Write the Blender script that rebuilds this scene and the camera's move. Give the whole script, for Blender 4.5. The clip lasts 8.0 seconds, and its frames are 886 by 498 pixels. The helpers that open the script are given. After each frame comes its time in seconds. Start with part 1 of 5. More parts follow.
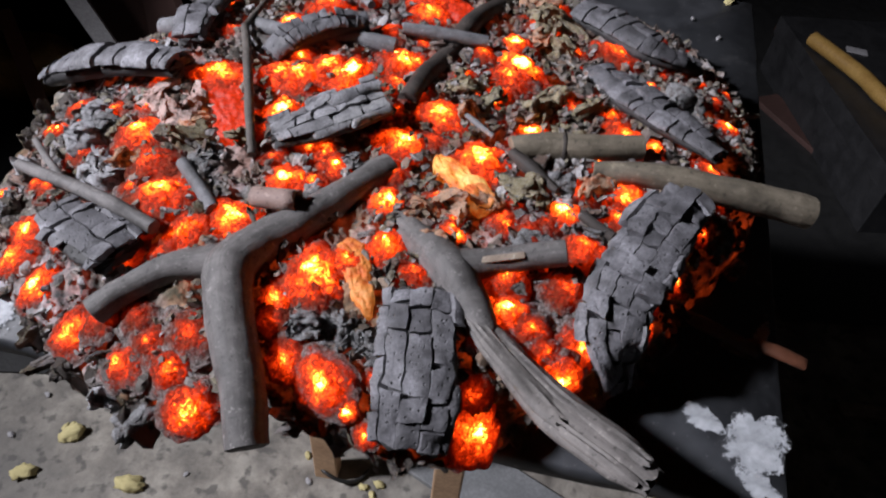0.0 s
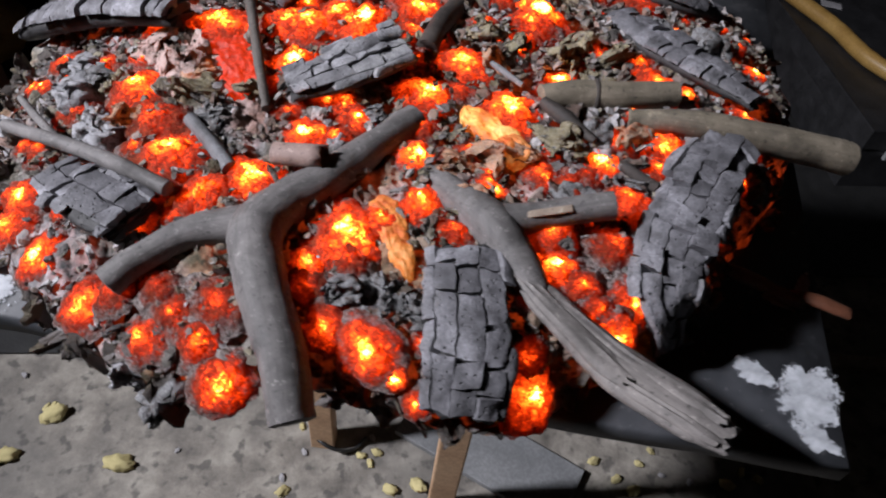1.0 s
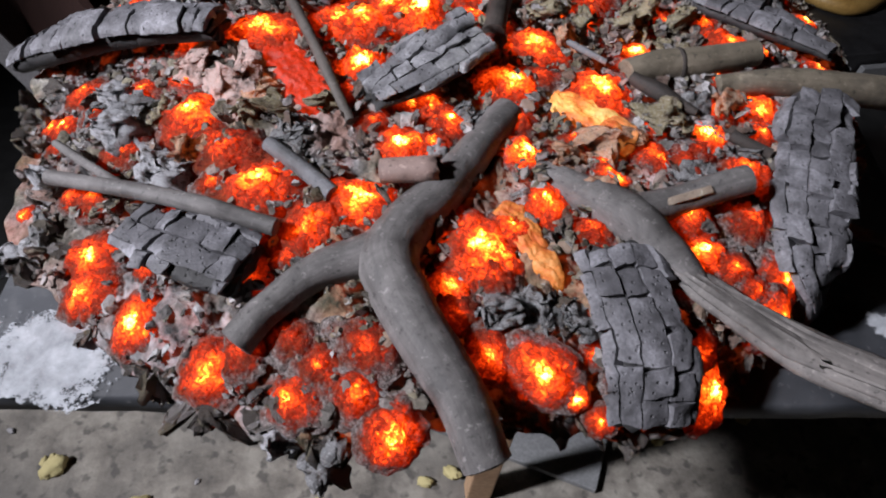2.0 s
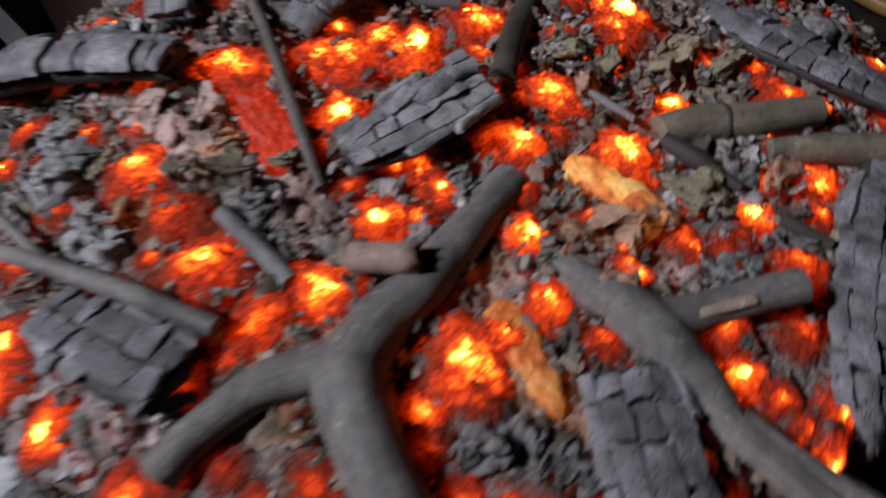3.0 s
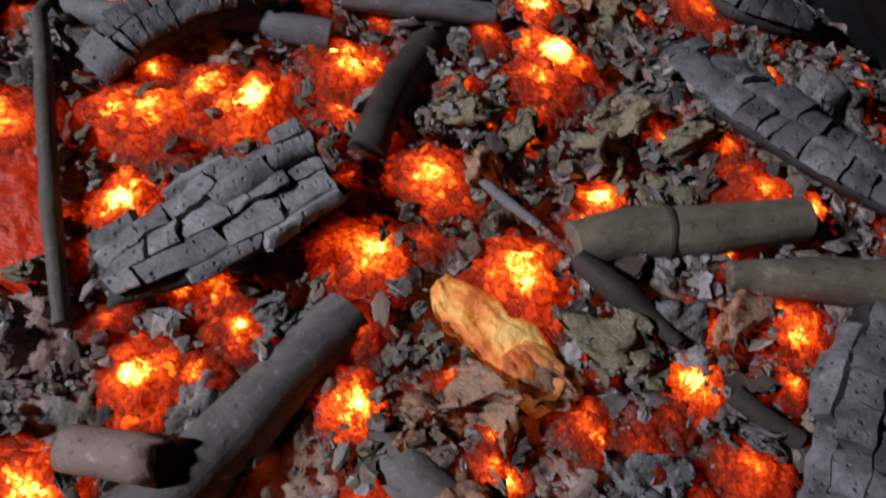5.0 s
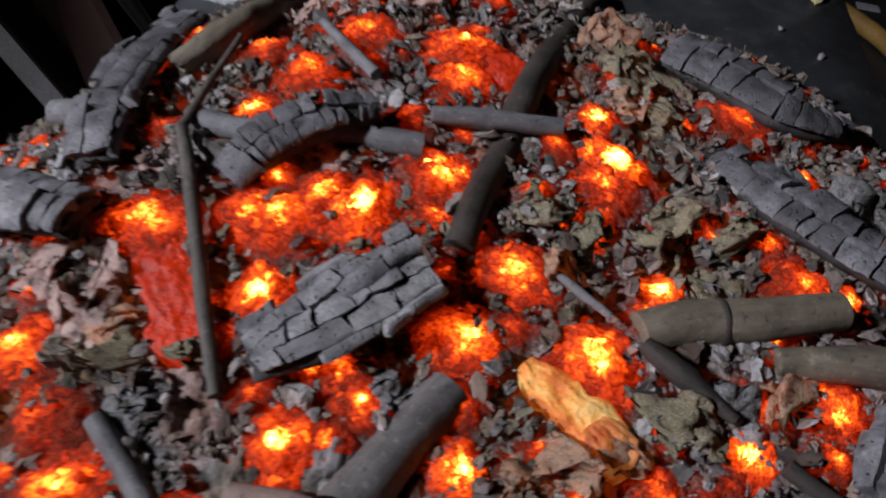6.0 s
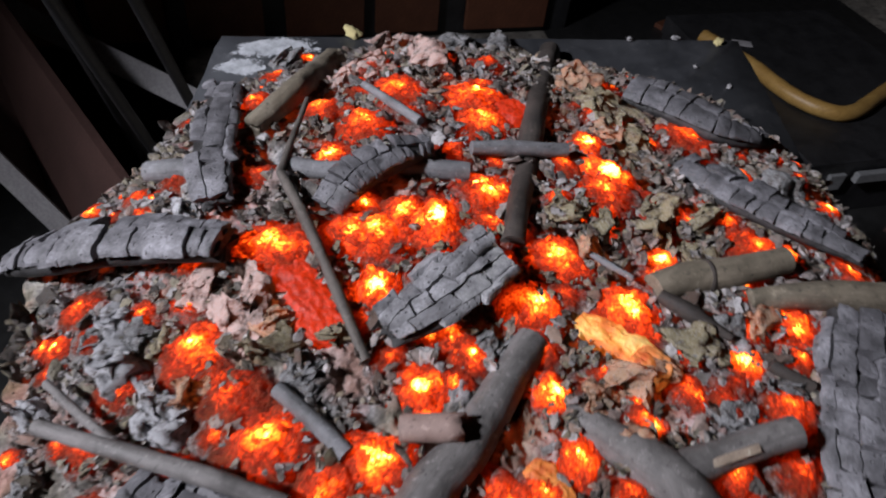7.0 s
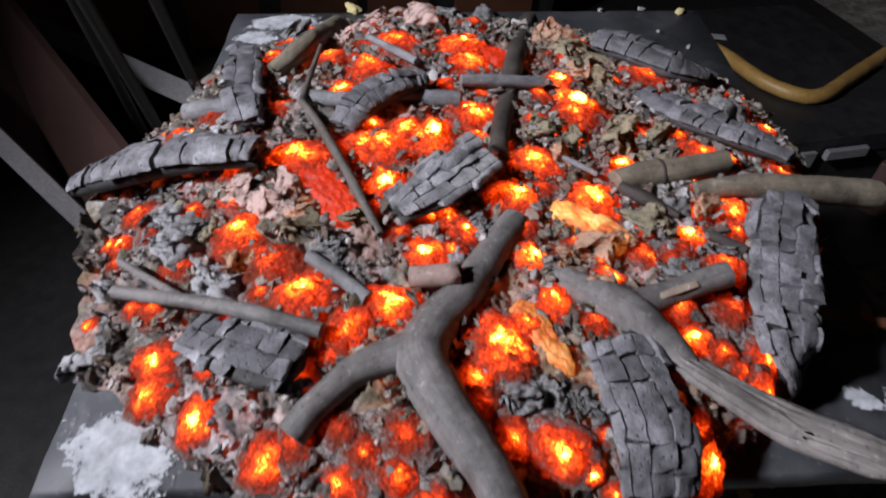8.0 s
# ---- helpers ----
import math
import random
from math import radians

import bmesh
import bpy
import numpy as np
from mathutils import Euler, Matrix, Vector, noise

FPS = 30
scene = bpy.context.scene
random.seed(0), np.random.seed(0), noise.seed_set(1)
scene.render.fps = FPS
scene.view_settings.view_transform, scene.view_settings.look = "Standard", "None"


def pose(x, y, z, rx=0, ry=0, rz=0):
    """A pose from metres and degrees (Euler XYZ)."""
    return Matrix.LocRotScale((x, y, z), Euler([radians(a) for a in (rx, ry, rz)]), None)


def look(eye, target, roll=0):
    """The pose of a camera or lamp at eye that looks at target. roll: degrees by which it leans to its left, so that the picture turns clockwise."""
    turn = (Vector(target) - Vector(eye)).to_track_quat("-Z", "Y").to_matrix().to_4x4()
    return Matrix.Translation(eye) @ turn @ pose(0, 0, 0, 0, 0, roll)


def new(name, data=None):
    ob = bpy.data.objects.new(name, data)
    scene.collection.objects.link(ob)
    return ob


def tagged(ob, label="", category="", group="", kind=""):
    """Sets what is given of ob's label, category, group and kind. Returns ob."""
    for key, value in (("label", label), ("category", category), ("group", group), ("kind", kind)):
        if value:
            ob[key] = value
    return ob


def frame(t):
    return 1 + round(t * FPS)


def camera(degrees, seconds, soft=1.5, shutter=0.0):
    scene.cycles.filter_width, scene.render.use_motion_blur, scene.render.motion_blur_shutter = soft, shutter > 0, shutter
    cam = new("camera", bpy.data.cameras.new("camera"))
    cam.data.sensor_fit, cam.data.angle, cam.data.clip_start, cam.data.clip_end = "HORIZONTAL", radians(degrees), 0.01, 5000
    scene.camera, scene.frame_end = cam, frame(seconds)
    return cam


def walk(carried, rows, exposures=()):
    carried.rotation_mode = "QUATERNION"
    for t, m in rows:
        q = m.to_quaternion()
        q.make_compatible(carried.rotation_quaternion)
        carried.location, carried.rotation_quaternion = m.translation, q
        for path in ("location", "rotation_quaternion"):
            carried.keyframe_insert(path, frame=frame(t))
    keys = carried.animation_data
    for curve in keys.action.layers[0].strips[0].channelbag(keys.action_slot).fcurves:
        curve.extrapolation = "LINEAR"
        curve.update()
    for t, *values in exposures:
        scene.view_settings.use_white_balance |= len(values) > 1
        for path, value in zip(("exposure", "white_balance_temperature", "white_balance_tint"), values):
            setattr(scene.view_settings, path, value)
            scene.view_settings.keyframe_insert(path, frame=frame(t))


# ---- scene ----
# ---------------- camera ----------------
cam = camera(66.3, 8.0, soft=2.0, shutter=0.5)
METRES, EYE, TILT, LEAN, TURN = 0.85, 1.186, -46.4, -3.9, 0.0
ROWS = [
    (0.0, 0.0, 0.0, 0.0, 0.0, 0.0, -0.0),
    (0.5, -0.0189, 0.0174, -0.0116, -0.84, -1.45, 0.66),
    (1.0, -0.0581, 0.0353, -0.0072, -3.03, -2.87, 1.5),
    (1.5, -0.163, 0.0694, 0.0181, -8.04, -4.69, 6.14),
    (3.0, -0.1471, 0.1764, 0.0916, -6.99, -7.19, 6.9),
    (3.5, -0.0705, 0.2675, 0.132, -5.26, -8.42, 4.73),
    (4.0, -0.0256, 0.316, 0.135, -5.43, -11.13, 4.7),
    (5.5, -0.0339, 0.2944, 0.1691, -2.81, -6.41, 3.44),
    (6.0, -0.0667, 0.2561, 0.1795, -3.28, -4.16, 3.87),
    (6.5, -0.1367, 0.1995, 0.1842, -6.74, -3.19, 6.93),
    (7.0, -0.1933, 0.1332, 0.1608, -10.49, -0.8, 9.21),
    (7.5, -0.2354, 0.0762, 0.1109, -12.07, -0.02, 11.14),
    (8.0, -0.2344, 0.0271, 0.0554, -10.87, 0.68, 10.93),
]
BASE = pose(0, 0, EYE, TILT, LEAN, TURN)
PATH = [(t, BASE @ pose(METRES * x, METRES * y, METRES * z, 90 + pitch, roll, yaw)) for t, x, y, z, yaw, pitch, roll in ROWS]
PATH += [
    (1.7, look((-0.167, 0.064, 1.141), (0.257, 1.273, -0.395), 7.6)),
    (2.8, look((-0.156, 0.126, 1.132), (0.192, 1.322, -0.433), 5.2)),
    (4.2, look((-0.010, 0.268, 1.069), (0.272, 1.339, -0.596), 8.8)),
    (5.3, look((-0.020, 0.277, 1.094), (0.221, 1.448, -0.510), 7.5)),
]
PATH.sort(key=lambda row: row[0])
walk(cam, PATH, exposures=[(0.0, 0.0), (1.2, 0.05), (1.7, 0.0), (2.8, -0.62), (3.5, -0.96), (4.2, -1.0), (5.3, -0.94), (6.0, -0.8), (6.6, -0.53), (7.2, -0.18), (8.0, -0.05)])

# ---------------- light ----------------
world = bpy.data.worlds.new("world")
scene.world = world
world.use_nodes = True
world.node_tree.nodes["Background"].inputs[0].default_value = (1.0, 0.76, 0.70, 1)
world.node_tree.nodes["Background"].inputs[1].default_value = 0.026


def lamp(name, place, target, radius, watts, colour, cone, blend):
    data = bpy.data.lights.new(name, "SPOT")
    data.shadow_soft_size, data.energy, data.color = radius, watts, colour
    data.spot_size, data.spot_blend = radians(cone), blend
    ob = new(name, data)
    ob.matrix_world = look(place, target)
    return ob


# one shaded work lamp, hung to the left of the table
lamp("work_lamp", (-2.25, 0.30, 2.50), (-0.03, 0.43, 0.78), 0.12, 590, (0.91, 0.91, 1.0), 66, 1.0)

# ---------------- materials ----------------


class Nodes:
    """A small helper round one material's node tree."""

    def __init__(self, name):
        self.mat = bpy.data.materials.new(name)
        self.mat.use_nodes = True
        self.tree = self.mat.node_tree
        self.shader = self.tree.nodes["Principled BSDF"]
        self.coord = self.tree.nodes.new("ShaderNodeTexCoord")

    def link(self, a, b):
        self.tree.links.new(a, b)

    def put(self, socket, value):
        if isinstance(value, (int, float)):
            socket.default_value = value
        elif isinstance(value, tuple):
            socket.default_value = (*value, 1) if len(value) == 3 and socket.type == "RGBA" else value
        else:
            self.link(value, socket)

    def set(self, name, value):
        self.put(self.shader.inputs[name], value)

    def noise(self, scale, detail=4.0, rough=0.6, where="Object", distort=0.0, vector=None):
        n = self.tree.nodes.new("ShaderNodeTexNoise")
        n.inputs["Scale"].default_value, n.inputs["Detail"].default_value = scale, detail
        n.inputs["Roughness"].default_value, n.inputs["Distortion"].default_value = rough, distort
        self.link(vector or self.coord.outputs[where], n.inputs["Vector"])
        return n.outputs["Fac"]

    def cells(self, scale, feature="F1", where="Object", output="Distance", vector=None, random_=1.0):
        n = self.tree.nodes.new("ShaderNodeTexVoronoi")
        n.feature = feature
        n.inputs["Scale"].default_value = scale
        n.inputs["Randomness"].default_value = random_
        self.link(vector or self.coord.outputs[where], n.inputs["Vector"])
        return n.outputs[output]

    def ramp(self, fac, stops, mode="LINEAR"):
        n = self.tree.nodes.new("ShaderNodeValToRGB")
        n.color_ramp.interpolation = mode
        while len(n.color_ramp.elements) < len(stops):
            n.color_ramp.elements.new(0.5)
        for e, (pos, col) in zip(n.color_ramp.elements, stops):
            e.position = pos
            e.color = (col, col, col, 1) if isinstance(col, (int, float)) else (*col, 1)
        self.link(fac, n.inputs[0])
        return n.outputs["Color"]

    def math(self, op, a, b=0.0, clamp=False):
        n = self.tree.nodes.new("ShaderNodeMath")
        n.operation, n.use_clamp = op, clamp
        self.put(n.inputs[0], a)
        self.put(n.inputs[1], b)
        return n.outputs[0]

    def mix(self, fac, a, b, blend="MIX"):
        n = self.tree.nodes.new("ShaderNodeMix")
        n.data_type, n.blend_type = "RGBA", blend
        self.put(n.inputs[0], fac)
        self.put(n.inputs[6], a)
        self.put(n.inputs[7], b)
        return n.outputs[2]

    def bump(self, height, strength=0.5, distance=0.002):
        n = self.tree.nodes.new("ShaderNodeBump")
        n.inputs["Strength"].default_value, n.inputs["Distance"].default_value = strength, distance
        self.link(height, n.inputs["Height"])
        self.link(n.outputs[0], self.shader.inputs["Normal"])

    def random(self):
        n = self.tree.nodes.new("ShaderNodeObjectInfo")
        return n.outputs["Random"]

    def island(self):
        n = self.tree.nodes.new("ShaderNodeNewGeometry")
        return n.outputs["Random Per Island"]

    def tint(self):
        """The object's own colour: red, green and blue as three values."""
        n = self.tree.nodes.new("ShaderNodeObjectInfo")
        s = self.tree.nodes.new("ShaderNodeSeparateColor")
        self.link(n.outputs["Color"], s.inputs[0])
        return s.outputs


def bark(name, dark, light, rough=0.75, streaks=True):
    """Dry smooth bark: soft mottling, faint streaks along the limb, scuffs, soot and dust."""
    m = Nodes(name)
    vec = None
    if streaks:
        n = m.tree.nodes.new("ShaderNodeAttribute")
        n.attribute_name = "along"
        vec = n.outputs["Vector"]
    grain = m.noise(300, 5, 0.65, vector=vec)
    wide = m.noise(60, 4, 0.6, vector=vec)
    blotch = m.noise(30, 6, 0.68, distort=0.6)
    fine = m.noise(700, 3, 0.6)
    speck = m.noise(210, 3, 0.7)
    middle = tuple((p + q) / 2 for p, q in zip(dark, light))
    col = m.ramp(m.math("ADD", m.math("MULTIPLY", blotch, 0.7), m.math("MULTIPLY", wide, 0.3)), [(0.36, dark), (0.5, middle), (0.64, light)])
    col = m.mix(m.ramp(grain, [(0.36, 0.28), (0.52, 0.0)]), col, tuple(p * 0.5 for p in dark))
    col = m.mix(m.ramp(speck, [(0.60, 0.0), (0.70, 0.45)]), col, tuple(min(0.6, q * 1.7) for q in light))
    col = m.mix(m.ramp(speck, [(0.30, 0.7), (0.40, 0.0)]), col, tuple(p * 0.35 for p in dark))
    soot = m.noise(15, 4, 0.6)
    col = m.mix(m.ramp(soot, [(0.52, 0.0), (0.70, 0.75)]), col, (0.022, 0.020, 0.019))
    m.set("Base Color", col)
    m.set("Roughness", m.ramp(blotch, [(0.3, rough - 0.18), (0.7, rough + 0.1)]))
    m.bump(m.math("ADD", m.math("ADD", m.math("MULTIPLY", fine, 0.25), m.math("MULTIPLY", blotch, 1.3)), m.math("ADD", m.math("MULTIPLY", grain, 0.35), m.math("MULTIPLY", wide, 0.4))), 0.55, 0.0016)
    return m.mat


def ash_material(name, island):
    """Grey, pinkish and olive ash-coated foam with black pits."""
    m = Nodes(name)
    where = "Object"
    big = m.noise(9, 3, 0.5, where)
    mid = m.noise(55, 5, 0.65, where)
    fine = m.noise(330, 4, 0.7, where)
    grey = m.ramp(mid, [(0.32, (0.020, 0.019, 0.020)), (0.44, (0.14, 0.135, 0.135)), (0.58, (0.30, 0.29, 0.295)), (0.72, (0.50, 0.49, 0.51))])
    olive = m.ramp(mid, [(0.30, (0.018, 0.016, 0.011)), (0.48, (0.15, 0.125, 0.08)), (0.70, (0.34, 0.30, 0.20))])
    pink = m.ramp(mid, [(0.30, (0.045, 0.02, 0.016)), (0.46, (0.27, 0.16, 0.13)), (0.70, (0.52, 0.40, 0.38))])
    col = m.mix(m.ramp(big, [(0.42, 0.0), (0.56, 1.0)]), olive, grey)
    col = m.mix(m.ramp(m.noise(17, 3, 0.5, where), [(0.52, 0.0), (0.64, 0.9)]), col, pink)
    if not island:
        # faint red emission in random patches stands in for light from inside the crust
        thin = m.ramp(m.noise(21, 4, 0.6, where), [(0.46, 0.0), (0.66, 1.0)])
        m.set("Emission Color", (1.0, 0.085, 0.01))
        m.set("Emission Strength", m.math("MULTIPLY", m.math("MULTIPLY", thin, 0.28), m.ramp(mid, [(0.38, 0.0), (0.6, 1.0)])))
    if island:
        r = m.island()
        col = m.mix(0.6, col, m.ramp(r, [(0.0, (0.06, 0.052, 0.048)), (0.2, (0.17, 0.155, 0.145)), (0.4, (0.29, 0.19, 0.15)), (0.55, (0.25, 0.22, 0.15)), (0.72, (0.36, 0.335, 0.33)), (0.9, (0.56, 0.54, 0.545))], "CONSTANT"))
    col = m.mix(m.ramp(fine, [(0.35, 0.38), (0.52, 0.0)]), col, (0.03, 0.026, 0.024))
    m.set("Base Color", col)
    m.set("Roughness", 0.9)
    m.set("Specular IOR Level", 0.25)
    m.bump(m.math("ADD", m.math("MULTIPLY", fine, 0.6), mid), 0.8, 0.003)
    return m.mat


def charcoal_material(name, low, high):
    m = Nodes(name)
    mid = m.noise(70, 4, 0.6)
    fine = m.noise(520, 3, 0.65)
    col = m.ramp(mid, [(0.28, low), (0.52, tuple((a + b) / 2 for a, b in zip(low, high))), (0.75, high)])
    pits = m.ramp(m.cells(260), [(0.10, 0.0), (0.26, 1.0)])
    pits2 = m.ramp(m.noise(110, 2, 0.5), [(0.42, 0.0), (0.48, 1.0)])
    dust = m.noise(26, 5, 0.66)
    col = m.mix(m.ramp(dust, [(0.52, 0.0), (0.66, 0.75)]), col, tuple(min(0.6, b * 1.35) for b in high))
    col = m.mix(m.math("MAXIMUM", pits, pits2), (0.008, 0.008, 0.008), col)
    col = m.mix(m.ramp(fine, [(0.4, 0.35), (0.65, 0.0)]), col, (0.02, 0.02, 0.021))
    col = m.mix(m.ramp(m.random(), [(0.0, 0.62), (0.5, 0.25), (1.0, 0.0)]), col, tuple(0.6 * a + 0.1 * b for a, b in zip(low, high)))
    m.set("Base Color", col)
    m.set("Roughness", m.ramp(mid, [(0.3, 0.5), (0.7, 0.85)]))
    m.bump(m.math("ADD", m.math("MULTIPLY", fine, 0.5), m.math("MULTIPLY", pits, 0.8)), 0.7, 0.0015)
    return m.mat


def ember_material(name):
    """Foam lit from within: a hot yellow heart, orange nodules, a red rim that dies away under grey ash. Object colour: heat, skin."""
    m = Nodes(name)
    heat, skin = m.tint()[0], m.tint()[1]
    # domain of the unit-sized lump, shifted for every ember
    shift = m.tree.nodes.new("ShaderNodeVectorMath")
    shift.operation = "ADD"
    m.link(m.coord.outputs["Object"], shift.inputs[0])
    rnd = m.tree.nodes.new("ShaderNodeCombineXYZ")
    m.link(m.math("MULTIPLY", m.random(), 37.0), rnd.inputs[0])
    m.link(m.math("MULTIPLY", m.random(), 91.0), rnd.inputs[1])
    m.link(rnd.outputs[0], shift.inputs[1])
    vec = shift.outputs[0]
    # the same domain with wavy cell borders
    wave = m.tree.nodes.new("ShaderNodeTexNoise")
    wave.inputs["Scale"].default_value, wave.inputs["Detail"].default_value = 3.0, 3.0
    m.link(vec, wave.inputs["Vector"])
    bend = m.tree.nodes.new("ShaderNodeVectorMath")
    bend.operation = "MULTIPLY_ADD"
    m.link(wave.outputs["Color"], bend.inputs[0])
    bend.inputs[1].default_value = (0.8, 0.8, 0.8)
    m.link(vec, bend.inputs[2])
    wavy = bend.outputs[0]
    length = m.tree.nodes.new("ShaderNodeVectorMath")
    length.operation = "DISTANCE"
    m.link(m.coord.outputs["Object"], length.inputs[0])
    length.inputs[1].default_value = (0.04, -0.10, 0.5)
    warp = m.noise(1.7, 4, 0.62, vector=vec)
    dist = m.math("ADD", length.outputs["Value"], m.math("MULTIPLY", m.math("SUBTRACT", warp, 0.5), 1.15))
    core = m.ramp(m.math("MULTIPLY", dist, 0.66), [(0.0, 1.0), (0.09, 0.68), (0.20, 0.33), (0.36, 0.17), (0.54, 0.10), (0.72, 0.055), (0.95, 0.010)], "EASE")
    edge = m.cells(3.7, "DISTANCE_TO_EDGE", vector=wavy)
    seam = m.ramp(edge, [(0.0, 0.42), (0.10, 0.80), (0.26, 1.0)])
    sep = m.tree.nodes.new("ShaderNodeSeparateColor")
    m.link(m.cells(3.7, vector=wavy, output="Color"), sep.inputs[0])
    cellb = m.ramp(sep.outputs[0], [(0.0, 0.42), (0.5, 0.75), (0.8, 1.0), (1.0, 1.6)])
    grain = m.ramp(m.noise(13, 4, 0.65, vector=vec), [(0.30, 0.6), (0.52, 1.0), (0.7, 1.2)])
    level = m.math("MULTIPLY", m.math("MULTIPLY", core, m.math("MULTIPLY", seam, grain)), m.math("MULTIPLY", cellb, m.math("MULTIPLY", m.math("POWER", heat, 1.35), 1.5)))
    colour = m.ramp(level, [(0.0, (0.50, 0.012, 0.001)), (0.10, (0.80, 0.035, 0.003)), (0.30, (1.0, 0.115, 0.007)), (0.55, (1.0, 0.29, 0.022)), (0.9, (1.0, 0.60, 0.11))])
    tears = m.noise(2.7, 6, 0.68, vector=vec)
    torn = m.math("MULTIPLY", m.math("ADD", m.math("SUBTRACT", tears, 0.5), m.math("MULTIPLY", m.math("SUBTRACT", dist, 0.98), 0.42)), 3.4)
    torn = m.math("ADD", torn, m.math("MULTIPLY", m.math("SUBTRACT", skin, 0.5), 2.0))
    torn = m.math("ADD", torn, 0.0, True)
    glow = m.math("MULTIPLY", level, m.math("SUBTRACT", 1.0, m.math("MULTIPLY", torn, 0.84)))
    mid = m.noise(4.5, 5, 0.65, vector=vec)
    ashy = m.ramp(m.noise(8, 5, 0.68, vector=vec), [(0.30, (0.03, 0.024, 0.022)), (0.44, (0.15, 0.125, 0.115)), (0.58, (0.30, 0.26, 0.25)), (0.72, (0.48, 0.46, 0.46))])
    foam = m.ramp(mid, [(0.35, (0.05, 0.010, 0.005)), (0.7, (0.20, 0.045, 0.016))])
    m.set("Base Color", m.mix(torn, foam, ashy))
    m.set("Roughness", 0.75)
    m.set("Specular IOR Level", 0.2)
    m.set("Emission Color", colour)
    m.set("Emission Strength", m.math("MULTIPLY", glow, 10.0))
    m.bump(m.math("ADD", m.math("MULTIPLY", m.noise(14, 4, 0.65, vector=vec), 0.8), m.math("MULTIPLY", seam, 0.6)), 0.7, 0.004)
    return m.mat


def foam_material(name):
    """Amber foam, the light behind it painted as emission. Object colour: red = how strongly it glows, green = how
    yellow it is.
    """
    m = Nodes(name)
    heat, yellow = m.tint()[0], m.tint()[1]
    soft = m.math("ADD", m.math("MULTIPLY", m.noise(22, 5, 0.66, distort=0.4), 0.62), m.math("MULTIPLY", m.noise(75, 5, 0.65), 0.38))
    fine = m.noise(260, 4, 0.65)
    orange = m.ramp(soft, [(0.34, (0.30, 0.030, 0.003)), (0.44, (0.74, 0.14, 0.010)), (0.50, (0.88, 0.34, 0.055)), (0.58, (0.92, 0.58, 0.20))])
    red = m.ramp(soft, [(0.3, (0.25, 0.008, 0.001)), (0.6, (0.62, 0.03, 0.003)), (0.8, (0.7, 0.05, 0.006))])
    col = m.mix(yellow, red, orange)
    col_base = m.mix(m.math("MULTIPLY", m.math("SUBTRACT", 1.0, yellow), 0.7), col, (0.10, 0.012, 0.006))
    m.set("Base Color", m.mix(m.math("MULTIPLY", yellow, 0.22), col_base, (0.75, 0.50, 0.22)))
    m.set("Roughness", 0.55)
    m.set("Emission Color", col)
    m.set("Emission Strength", m.math("MULTIPLY", heat, m.ramp(fine, [(0.35, 0.45), (0.6, 0.95)])))
    m.bump(m.math("ADD", m.math("MULTIPLY", fine, 0.4), m.math("MULTIPLY", soft, 1.5)), 0.9, 0.004)
    return m.mat


def crumpled_material():
    """Crumpled foam: the object's colour under soot and pale dust."""
    m = Nodes("crumpled foam")
    info = m.tree.nodes.new("ShaderNodeObjectInfo")
    mid, fine = m.noise(2.4, 5, 0.65), m.noise(13, 4, 0.65)
    col = m.mix(m.ramp(mid, [(0.36, 0.92), (0.52, 0.0)]), info.outputs["Color"], (0.05, 0.036, 0.028))
    col = m.mix(m.ramp(fine, [(0.50, 0.0), (0.72, 0.7)]), col, (0.50, 0.49, 0.49))
    m.set("Base Color", col)
    m.set("Roughness", 0.85)
    m.set("Specular IOR Level", 0.25)
    # warm-toned foam: light showing through from inside is painted as weak emission
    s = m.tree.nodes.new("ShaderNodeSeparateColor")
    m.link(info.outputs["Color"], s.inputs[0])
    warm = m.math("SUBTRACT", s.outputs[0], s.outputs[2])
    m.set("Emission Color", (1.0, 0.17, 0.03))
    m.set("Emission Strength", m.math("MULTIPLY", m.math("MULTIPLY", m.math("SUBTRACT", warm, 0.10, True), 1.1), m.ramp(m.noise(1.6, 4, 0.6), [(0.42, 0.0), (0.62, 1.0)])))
    m.bump(m.math("ADD", m.math("MULTIPLY", fine, 0.5), mid), 0.7, 0.003)
    return m.mat


def plain(name, low, high, scale=12.0, rough=0.7, fine_scale=160.0, depth=0.001):
    m = Nodes(name)
    a, b = m.noise(scale, 5, 0.6), m.noise(fine_scale, 3, 0.6)
    col = m.ramp(a, [(0.3, low), (0.7, high)])
    col = m.mix(m.ramp(b, [(0.4, 0.3), (0.65, 0.0)]), col, tuple(c * 0.4 for c in low))
    m.set("Base Color", col)
    m.set("Roughness", rough)
    m.bump(b, 0.5, depth)
    return m.mat


def concrete_material():
    m = Nodes("dirty concrete")
    big, mid, fine = m.noise(3.2, 4, 0.6), m.noise(15, 5, 0.65), m.noise(130, 3, 0.6)
    col = m.ramp(mid, [(0.3, (0.10, 0.09, 0.078)), (0.48, (0.22, 0.20, 0.172)), (0.66, (0.36, 0.335, 0.29))])
    col = m.mix(m.ramp(big, [(0.45, 0.0), (0.62, 0.6)]), col, (0.11, 0.105, 0.098))
    col = m.mix(m.ramp(m.noise(38, 2, 0.5), [(0.56, 0.0), (0.66, 0.7)]), col, (0.06, 0.056, 0.052))
    m.set("Base Color", col)
    m.set("Roughness", m.ramp(mid, [(0.3, 0.6), (0.7, 0.9)]))
    m.bump(m.math("ADD", m.math("MULTIPLY", fine, 0.3), mid), 0.5, 0.006)
    return m.mat


